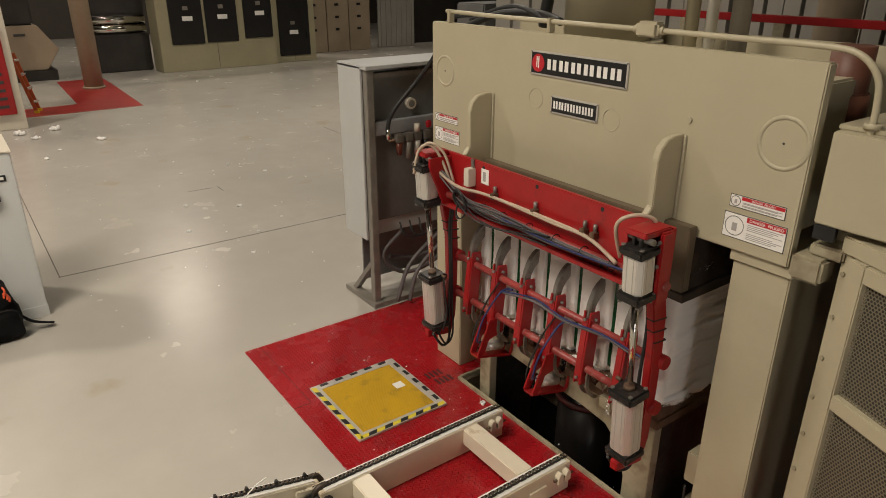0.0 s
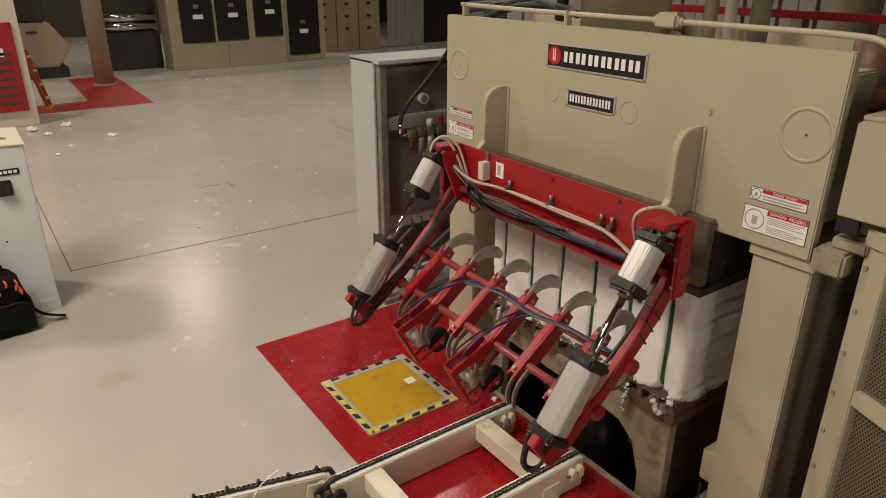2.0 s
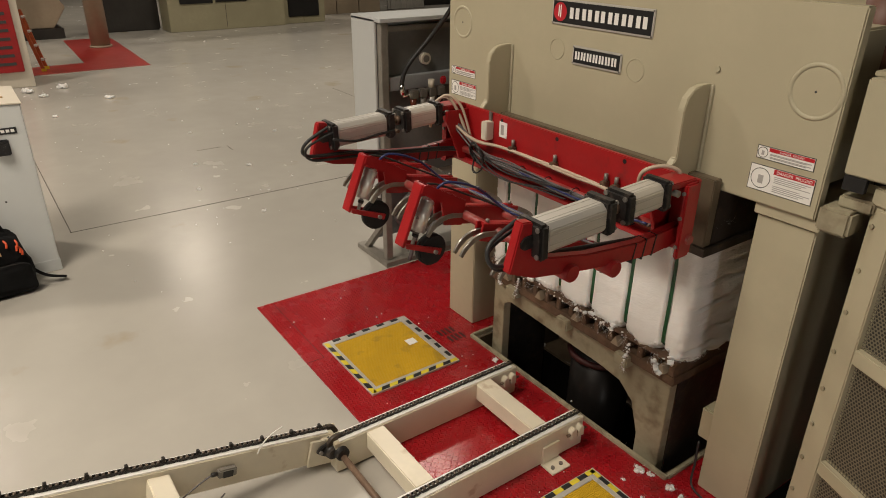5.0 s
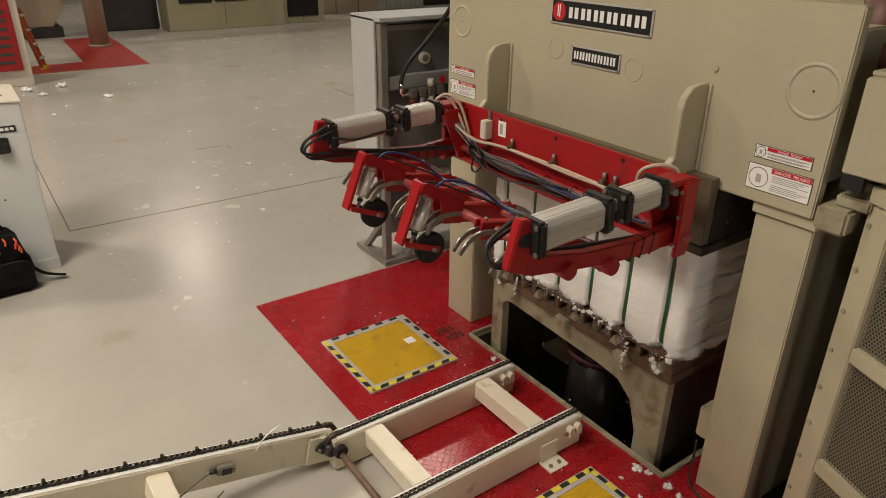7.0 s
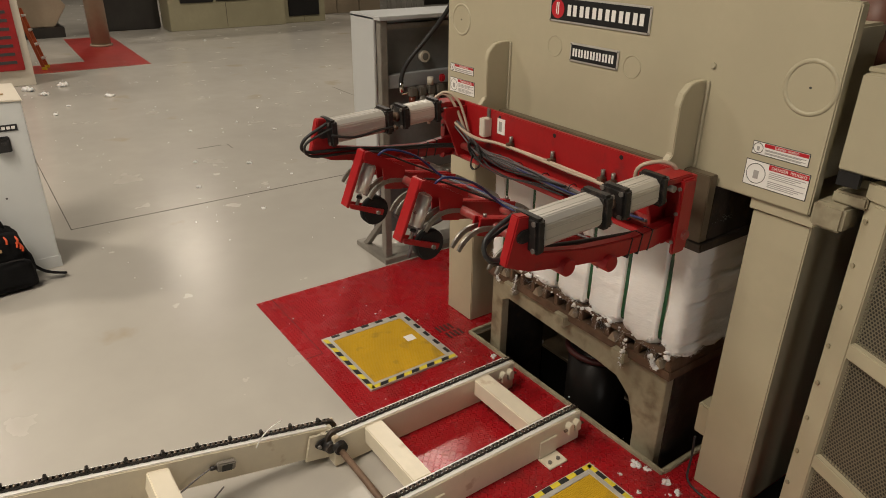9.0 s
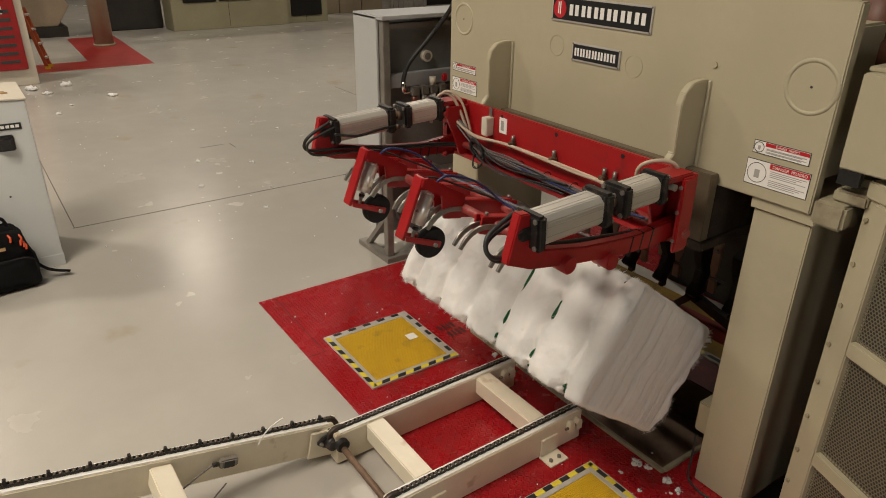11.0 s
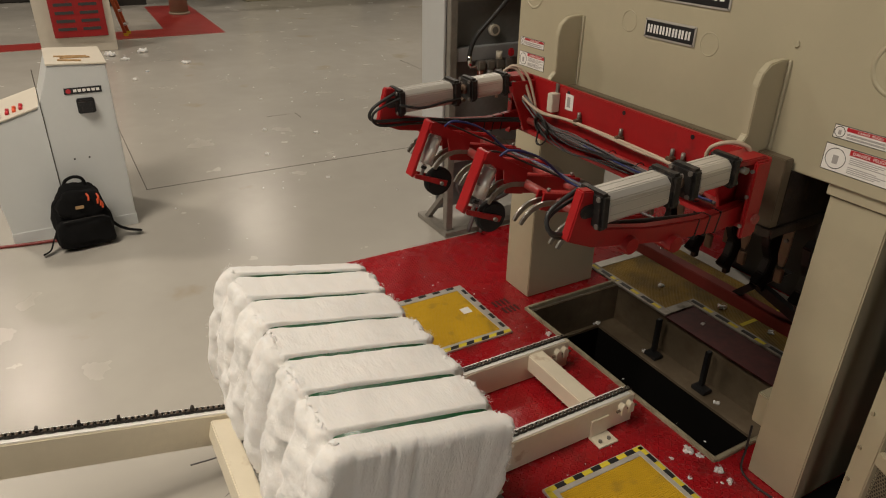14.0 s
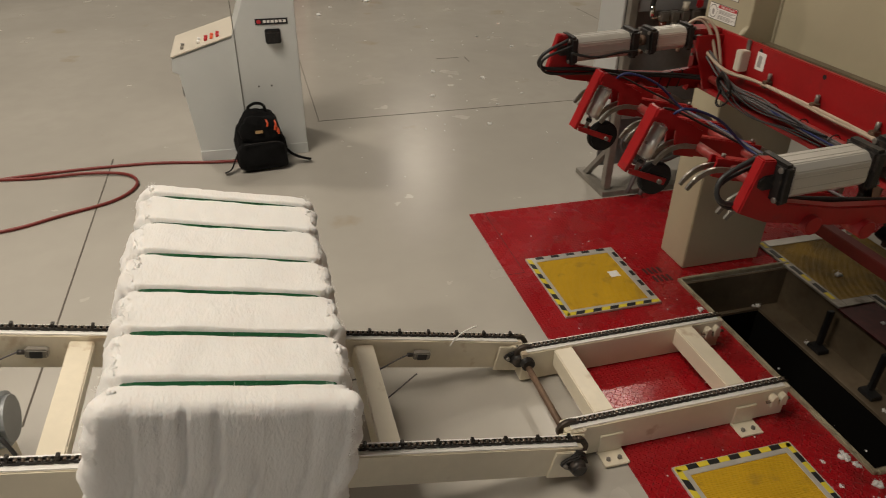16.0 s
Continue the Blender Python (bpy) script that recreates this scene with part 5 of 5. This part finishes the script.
part("main_bag", soft_box(0.2, 0.45, 0.52, 0.52, 0.035, 1.0, 0.62), M["pack"], pk, smooth=True)
p = part("front_pocket", soft_box(0.12, 0.42, 0.25, 0.38, 0.022, 4.0, 0.92), M["pack"], pk, smooth=True)
p.matrix_basis = pose(0.09, 0, 0.02)
p = part("upper_pocket", soft_box(0.08, 0.36, 0.23, 0.5, 0.025, 7.0, 0.66), M["pack"], pk, smooth=True)
p.matrix_basis = pose(0.075, 0, 0.265)
part("handle", tube([(0.0, -0.08, 0.5), (0.0, -0.06, 0.56), (0.0, 0.0, 0.585), (0.0, 0.06, 0.565), (0.0, 0.08, 0.5)], 0.013), M["pack"], pk)
part("strap", tube([(-0.03, 0.17, 0.2), (0.0, 0.25, 0.1), (0.03, 0.32, 0.06), (0.05, 0.42, 0.03)], 0, 4, 5, None, (0.085, 0.016, (0.9, 0, 0.43))), M["pack"], pk)
part("strap", tube([(0.0, -0.18, 0.2), (0.04, -0.24, 0.1), (0.08, -0.28, 0.04), (0.1, -0.34, 0.02)], 0, 4, 5, None, (0.055, 0.012, (0.9, 0, 0.43))), M["pack"], pk)
part("badge", bx(0.127, 0.132, -0.04, 0.02, 0.36, 0.385), M["wood"], pk)
part("zip_line", tube([(0.145, -0.15, 0.275), (0.155, 0.0, 0.285), (0.145, 0.15, 0.275)], 0.004), M["cap"], pk)
for zy, zz in ((0.12, 0.42), (0.15, 0.38), (0.13, 0.45), (0.06, 0.46), (0.14, 0.4)):
    part("zip_pull", tube([(0.085, zy, zz), (0.11, zy + 0.01, zz - 0.02), (0.12, zy + 0.005, zz - 0.05)], 0.008), M["orange"], pk)
hose = [(-3.62, -2.86, 0.03), (-3.7, -3.2, 0.014), (-3.78, -3.6, 0.014), (-3.8, -4.0, 0.014), (-3.78, -4.5, 0.014), (-3.7, -5.0, 0.014), (-3.4, -5.6, 0.014), (-2.8, -5.5, 0.014), (-2.75, -4.7, 0.014),
        (-2.93, -4.25, 0.014), (-3.1, -3.9, 0.014), (-3.35, -3.76, 0.016), (-3.58, -3.86, 0.02), (-3.68, -4.2, 0.022), (-3.7, -4.7, 0.014), (-3.85, -5.6, 0.014), (-4.0, -7.0, 0.014)]
tagged(part("air_hose", tube(hose, 0.0135, 10, 8), M["hose_red"]), "long dull red air hose looped on the floor", "hose")

# ---------- grey cabinet with back to the press ----------
cab = thing("electrical_cabinet", "light grey control cabinet on a steel frame, seen from behind", "cabinet", pose(-2.24, 0.02, 0))
# own x runs back to the hall (-), own y away from the walkway
part("shell", bx(-0.42, -0.12, 0.0, 1.25, 0.62, 2.0, 0.006), M["cab_grey"], cab)
part("side_panel", bx(-0.45, -0.09, -0.02, 0.0, 0.6, 2.02, 0.004), M["cab_grey"], cab)
part("top_hood", bx(-0.455, 0.0, -0.02, 1.27, 2.0, 2.03, 0.004), M["cab_grey"], cab)
part("back_panel", bx(-0.12, -0.1, 0.06, 1.2, 1.585, 1.96, 0.003), M["cab_inner"], cab)
part("back_panel", bx(-0.12, -0.1, 0.06, 1.2, 0.75, 1.49, 0.003), M["cab_inner"], cab)
part("cross_rail", bx(-0.1, -0.03, 0.061, 1.199, 1.485, 1.59, 0.004), M["cab_rail"], cab)
part("cross_rail", bx(-0.1, -0.03, 0.061, 1.199, 1.93, 1.97, 0.004), M["cab_mid"], cab)
part("post", bx(-0.088, -0.02, 0.0, 0.06, 0.046, 1.998, 0.004), M["cab_mid"], cab)
part("post", bx(-0.09, -0.02, 1.2, 1.26, 0.02, 2.0, 0.004), M["cab_mid"], cab)
part("base_channel", bx(-0.5, 0.02, -0.03, 0.06, 0.0, 0.045, 0.003), M["cab_mid"], cab)
part("base_channel", bx(-0.06, 0.02, 0.06, 1.25, 0.0, 0.045, 0.003), M["cab_mid"], cab)
part("brace", prism([(-0.42, 0.045), (-0.36, 0.045), (-0.075, 0.36), (-0.075, 0.42)], "y", 0.0, 0.05, 0.002), M["cab_mid"], cab)
part("lower_panel", bx(-0.4, -0.38, 0.1, 1.1, 0.1, 0.6), M["cab_inner"], cab)
part("outlet", rod((-0.1, 0.43, 1.7), (-0.06, 0.43, 1.7), 0.045, 20), M["off_white"], cab)
part("outlet_hole", rod((-0.06, 0.43, 1.7), (-0.057, 0.43, 1.7), 0.028, 16), M["cab_mid"], cab)
for pts in ([(-0.06, 0.3, 0.62), (-0.04, 0.1, 0.45), (-0.03, 0.3, 0.25), (0.0, 0.6, 0.3), (0.02, 0.8, 0.5), (-0.05, 0.9, 0.66)],
            [(-0.06, 0.9, 0.62), (0.04, 0.6, 0.55), (0.06, 0.3, 0.35), (0.08, 0.16, 0.05)], [(-0.06, 0.95, 0.6), (0.06, 0.66, 0.5), (0.1, 0.36, 0.3), (0.12, 0.26, 0.04)],
            [(-0.1, 0.2, 0.4), (-0.1, 0.5, 0.33), (-0.1, 1.0, 0.42)]):
    part("floor_conduit", tube(pts, 0.018, 9), M["cable_grey"], cab)
for k in range(6):
    part("cable", tube([(-0.08, 0.3 + 0.1 * k, 0.7), (0.0, 0.35 + 0.08 * k, 0.58), (0.0, 0.8, 0.6 + 0.02 * k), (-0.05, 1.1, 0.68)], 0.008), M["cable"], cab)
reg = thing("air_regulator", "air filter regulator set with glass bowls", "air regulator", pose(-2.17, 0.24, 1.455))
for k, (mt, ln) in enumerate((("amber", 0.1), ("cab_mid", 0.14), ("alu", 0.12), ("black", 0.1))):
    y = k * 0.085
    part("head", bx(-0.03, 0.03, y - 0.035, y + 0.035, -0.02, 0.05, 0.008), M["steel"], reg)
    part("bowl", rod((0, y, -0.02), (0, y, -0.02 - ln), 0.028, 18, None, 0.022), M[mt], reg)
part("gauge", rod((0.0, 0.17, 0.05), (0.0, 0.17, 0.11), 0.025, 18), M["off_white"], reg)
part("inlet", rod((0, -0.1, 0.01), (0, 0.0, 0.01), 0.012, 12), M["chrome"], reg)
part("valve_handle", bx(-0.03, 0.0, 0.27, 0.32, 0.06, 0.12, 0.01), M["sticker_red"], reg)
part("supply_hose", tube([(-0.0, -0.1, 0.03), (0.0, -0.1, 0.12), (0.02, -0.05, 0.25), (0.1, 0.12, 0.47), (0.25, 0.17, 0.66), (0.35, 0.15, 0.81), (0.55, 0.13, 0.95), (0.95, 0.1, 0.98)], 0.017, 10), M["cable"], reg)
part("hose_ferrule", rod((0, -0.1, 0.02), (0, -0.1, 0.1), 0.019, 12), M["chrome"], reg)

# ---------- far side of the hall ----------
for k, (ya, yb, xx, h) in enumerate(((2.45, 5.78, -17.75, 2.5), (5.82, 7.18, -17.95, 2.5))):
    c = thing("motor_control_cabinet", "green beige motor control cabinet with black doors", "cabinet", pose(xx, ya, 0), "motor control cabinets")
    w = yb - ya
    part("body", bx(-0.9, 0, 0, w, 0.0, h, 0.01), M["mcc"], c)
    doors = ((0.32, 1.22, 0.72), (1.3, 2.2, 0.74), (2.4, 3.25, 0.8)) if k == 0 else ((0.15, 1.15, 0.2),)
    for a, b, z in doors:
        d = part("door", bx(0.0, 0.05, a, b, z, h - 0.1, 0.012), M["mcc_door"], c)
        part("tag", bx(0.05, 0.053, a + 0.34, a + 0.62, z + 0.62, z + 0.74), M["white"], d)
        part("meter", bx(0.05, 0.058, a + 0.38, a + 0.52, z + 0.9, z + 1.0), M["cab_mid"], d)
        part("handle", bx(0.05, 0.075, b - 0.12, b - 0.08, z + 0.5, z + 0.75, 0.006), M["black"], d)
    part("seam", bx(0.0, 0.004, w * 0.47, w * 0.47 + 0.012, 0.05, 0.7), M["joint"], c)
pil = thing("building_column", "tan painted building column on red floor paint", "column", pose(-16.15, 0.37, 0))
part("shaft", rod((0, 0, 0), (0, 0, 10.2), 0.215, 28), M["pillar"], pil)
part("base", rod((0, 0, 0.0), (0, 0, 0.05), 0.25, 28), M["machine_tan"], pil)
tagged(part("floor_marking", prism([(-13.1, 0.75), (-13.08, -1.9), (-14.0, -1.9), (-14.05, -0.36), (-17.7, -0.23), (-17.7, 0.85), (-16.7, 0.85)], "z", 0.0, 0.004), M["red_floor"]), "red painted walkway marking on the floor", "floor marking", kind="structure")
tagged(part("floor_marking", bx(-13.3, -12.6, -5.5, -2.4, 0.0, 0.004), M["red_floor"]), "red painted walkway marking on the floor", "floor marking", kind="structure")
rc = thing("red_vent_cabinet", "beige machine cabinet with a red louvred door", "cabinet", pose(-12.0, -1.5, 0))
part("body", bx(-1.2, 0, -1.25, 0, 0.0, 2.6, 0.01), M["off_white"], rc)
d = part("door", bx(0, 0.05, -1.0, -0.12, 0.28, 1.78, 0.01), M["red"], rc)
for j in range(7):
    for i in range(2):
        part("louvre", bx(0.05, 0.056, -0.92 + 0.4 * i, -0.62 + 0.4 * i, 0.4 + 0.14 * j, 0.45 + 0.14 * j), M["ink"], d)
part("notice", bx(0.05, 0.056, -0.55, -0.32, 1.22, 1.36), M["white"], d)
lad = thing("step_ladder", "faded orange fibreglass step ladder folded beside the cabinet", "ladder", pose(-13.45, -1.22, 0, 0, 0, 72))
for dy in (0.0, 0.26):
    part("rail", prism([(0.0, 0.0), (0.06, 0.0), (-0.19, 1.15), (-0.25, 1.15)], "y", dy, dy + 0.045), M["ladder"], lad)
    part("foot", bx(-0.015, 0.075, dy - 0.008, dy + 0.053, 0.0, 0.06, 0.006), M["tape_y"], lad)
for k in range(4):
    part("step", bx(-0.06 * k - 0.02, -0.06 * k + 0.05, 0.045, 0.26, 0.27 * k + 0.2, 0.27 * k + 0.23), M["alu"], lad)
mach = thing("gin_machine", "tan and dark ginning machine in the back of the hall", "machine", pose(-18.2, -1.2, 0))
part("housing", prism([(-1.0, 0.25), (0.9, 0.25), (1.25, 0.75), (0.85, 1.35), (-1.0, 1.35)], "x", -1.2, 0, 0.02), M["machine_tan"], mach)
part("base", bx(-1.2, 0.1, -1.1, 1.1, 0.0, 0.25, 0.01), M["machine_dark"], mach)
part("hood", bx(-1.2, -0.1, -1.0, 0.8, 1.35, 2.8, 0.05), M["machine_dark"], mach)
part("tag", bx(0.0, 0.01, 0.3, 0.55, 1.1, 1.16), M["ink"], mach)
roll = thing("roller_stand", "dark machine with shining steel rollers", "machine", pose(-18.6, 0.9, 0))
part("frame", bx(-1.0, 0, 0, 1.5, 0.0, 1.0, 0.03), M["machine_dark"], roll)
part("hood", bx(-1.0, -0.2, 0, 1.5, 1.5, 2.8, 0.03), M["machine_dark"], roll)
for k in range(2):
    part("roller", rod((-0.1, 0.05, 1.14 + 0.24 * k), (-0.1, 1.45, 1.14 + 0.24 * k), 0.12, 24), M["chrome"], roll)
grey = thing("grey_cabinet_row", "row of grey electrical cabinets in the back", "cabinet", pose(-19.6, 7.6, 0))
for k in range(3):
    part("body", bx(-0.8, 0, 0.85 * k, 0.85 * k + 0.82, 0, 2.5, 0.012), M["machine_tan"], grey)
    for j in range(4):
        part("drawer_tag", bx(0, 0.01, 0.85 * k + 0.3, 0.85 * k + 0.45, 0.7 + 0.4 * j, 0.78 + 0.4 * j), M["black"], grey)
cur = thing("strip_curtain", "pale ribbed metal panel beside the cabinets", "panel", pose(-19.9, 10.6, 0))
for k in range(14):
    part("rib", bx(0, 0.05 + 0.03 * (k % 2), 0.11 * k, 0.11 * k + 0.1, 0.02, 2.6), M["wall_metal"], cur)
tagged(part("tall_housing", bx(-21.5, -20.5, 12.5, 15.5, 0, 3.2, 0.03), M["machine_dark"]), "dark machine housing in the back", "machine")
tagged(part("tall_housing", bx(-22.5, -19.6, -7.5, -2.6, 0, 3.2, 0.03), M["machine_dark"]), "dark machine housing in the back", "machine")
tagged(part("tall_housing", bx(-9.6, -8.7, 6.4, 8.0, 0, 2.05, 0.03), M["cab_inner"]), "grey sheet metal housing behind the cabinet", "machine")
# structure behind the press head
for k, (ya, xa, xb, z) in enumerate(((2.1, -1.3, 3.2, 2.37), (1.5, 0.35, 3.4, 2.27))):
    tagged(part("red_beam", bx(xa, xb, ya, ya + 0.08, z, z + 0.05, 0.004), M["red"]), "dark red steel beam behind the press", "beam", "red beams")
    for j in range(5):
        tagged(part("beam_post", bx(xa + 0.25 + 0.75 * j, xa + 0.33 + 0.75 * j, ya, ya + 0.09, 0.008, z), M["beige_worn"]), "post below the red beam behind the press", "post", "beam posts")
bw = thing("wall_press_side", "pale corrugated metal wall behind the press", "wall", pose(-6.2, 4.6, 0), kind="structure")
for k in range(62):
    part("wall_rib", bx(0.2 * k, 0.2 * k + 0.17, -0.03 * (k % 2), 0.1, 0.0, 5.0), M["wall_metal"], bw)
for k in range(5):
    tagged(part("duct_pipe", rod((-0.4 + 0.75 * k, 3.2, 0.0), (-0.4 + 0.75 * k, 3.2, 5.0), 0.16, 20), M["machine_tan"]), "upright tan duct behind the press", "duct", "ducts")
tagged(part("rear_machine", bx(-1.9, 2.6, 2.75, 3.0, 0, 2.2, 0.02), M["machine_dark"]), "dark machine body behind the press", "machine")
# sheet added to make the space past the back hatch go dark
tagged(part("rear_housing", bx(-0.75, 1.1, 1.79, 1.86, 0.008, 1.55, 0.01), M["machine_dark"]), "dark sheet standing in for shade behind the press opening", "housing")

# ---------- lint on the floor ----------
lint = random.Random(21)
LINT = ((-11.5, -1.7, 0.16), (-11.6, -1.15, 0.15), (-9.4, -1.56, 0.07), (-11.0, -1.5, 0.1), (-15.7, 2.7, 0.06), (-5.55, 0.04, 0.055), (-5.94, -0.5, 0.045), (-5.04, -0.74, 0.04), (-4.04, -0.38, 0.035),
        (-10.3, -0.62, 0.1), (-9.9, -1.3, 0.05), (-7.4, -0.14, 0.04), (-7.5, 0.58, 0.035), (-6.85, 0.9, 0.04), (-8.2, 1.16, 0.035), (-4.6, -0.1, 0.025), (-4.9, 0.3, 0.025))


def lint_heap(c, size, rr):
    """A small loose heap: many ragged clumps pressed together."""
    bm = bmesh.new()
    for k in range(9):
        a, d = rr.uniform(0, 6.28), rr.uniform(0, 0.55) * size
        tuft(bm, (c[0] + math.cos(a) * d * 1.2, c[1] + math.sin(a) * d, c[2] + size * rr.uniform(0.1, 0.22)), size * rr.uniform(0.18, 0.34), rr)
    for k in range(5):
        wisp(bm, (c[0], c[1], c[2] + size * 0.2), (rr.uniform(-1, 1), rr.uniform(-1, 1), 0.3), size * 0.9, rr)
    return bm


for lx, ly, ls in LINT:
    tagged(part("lint_tuft", lint_heap((lx, ly, 0.0), ls, lint), M["cotton"]), "tuft of white cotton lint on the floor", "lint", "lint tufts")
for lx, ly, ls in ((0.62, -0.13, 0.045), (0.68, -0.11, 0.03), (0.8, -0.1, 0.04), (0.88, -0.12, 0.03), (0.62, -0.26, 0.018), (0.76, -0.28, 0.018), (-0.62, -0.13, 0.035)):
    tagged(part("lint_tuft", lint_heap((lx, ly, 0.008), ls, lint), M["cotton"]), "tuft of white cotton lint beside the pit", "lint", "lint tufts")
bm = bmesh.new()
for i in range(130):
    x, y = lint.uniform(-12, -2.4), lint.uniform(-2.2, 3.0)
    tuft(bm, (x, y, 0.003), lint.uniform(0.003, 0.009), lint)
for i in range(60):
    tuft(bm, (lint.uniform(-2.1, 1.1), lint.uniform(-1.1, 0.0), 0.011), lint.uniform(0.002, 0.007), lint)
tagged(part("lint_specks", bm, M["cotton"]), "scattered specks of lint on the floor", "lint", kind="stuff")

for lx, ly, lz, ls in ((-0.28, 1.18, 0.02, 0.05), (0.1, 1.22, 0.02, 0.035), (-0.72, 1.02, 0.02, 0.045), (-0.2, 0.9, 0.012, 0.025), (-0.92, 0.6, -0.3, 0.05), (-0.45, 0.66, -0.3, 0.035), (0.2, 0.67, -0.3, 0.03)):
    tagged(part("lint_tuft", lint_heap((lx, ly, lz), ls, lint), M["cotton"]), "dusty tuft of lint behind the pit", "lint", "lint tufts")

# ---------- movement ----------
SWING = ((0.0, 5), (0.2, 6.5), (0.5, 15.5), (0.8, 28), (1.0, 35), (1.25, 38.5), (1.5, 41.5), (2.0, 51.5), (2.5, 64), (3.0, 77), (3.5, 91), (3.8, 99), (4.0, 101.7), (9.0, 101.7), (16.0, 101.7))
BALE = ((0.0, -0.055, 0.265, 1.06, 0), (9.3, -0.055, 0.265, 1.06, 0), (9.8, -0.05, 0.23, 1.04, 4), (10.4, -0.04, 0.02, 0.92, 24), (10.9, -0.03, -0.25, 0.79, 48), (11.3, 0.02, -0.47, 0.69, 70),
        (11.5, 0.04, -0.57, 0.615, 81), (11.75, 0.04, -0.69, 0.55, 88), (12.0, 0.035, -0.81, 0.54, 90), (12.5, 0.02, -1.09, 0.525, 90), (12.9, 0.02, -1.28, 0.528, 89), (13.2, 0.02, -1.44, 0.55, 85.5),
        (13.5, 0.025, -1.61, 0.59, 80.5), (14.0, 0.035, -1.855, 0.63, 78), (14.5, 0.035, -2.115, 0.68, 77.6), (15.0, 0.035, -2.38, 0.734, 77.6), (15.5, 0.035, -2.65, 0.79, 77.6), (16.0, 0.035, -2.915, 0.845, 77.6))
LOW = ((0.0, 0.0), (9.3, 0.0), (9.8, -0.04), (10.4, -0.21), (10.8, -0.5), (11.1, -1.1), (11.35, -1.45), (16.0, -1.45))


def motions():
    walk(swing, [(t, pose(*PIV, -a)) for t, a in SWING])
    fine = sorted({t for t, _ in SWING} | {0.35, 0.65, 1.75, 2.25, 2.75, 3.25})
    ts, an = [t for t, _ in SWING], [a for _, a in SWING]
    for (ex, short), (_, lng) in zip(shorts, longs):
        ra, rb = [], []
        for t in fine:
            a = radians(float(np.interp(t, ts, an)))
            tip = Vector((ex, PIV[1] - 0.955 * math.sin(a), PIV[2] - 0.955 * math.cos(a)))
            top = Vector((ex, -0.37, 1.675))
            d = tip - top
            w = math.degrees(math.atan2(-d.y, -d.z))
            ra.append((t, pose(*top, -w)))
            rb.append((t, pose(*tip, 180 - w)))
        walk(short, ra)
        walk(lng, rb)
    walk(bale, [(t, pose(x, y, z, a)) for t, x, y, z, a in BALE])
    walk(low, [(t, pose(0.06, -0.05, z + 0.09)) for t, z in LOW])


motions()
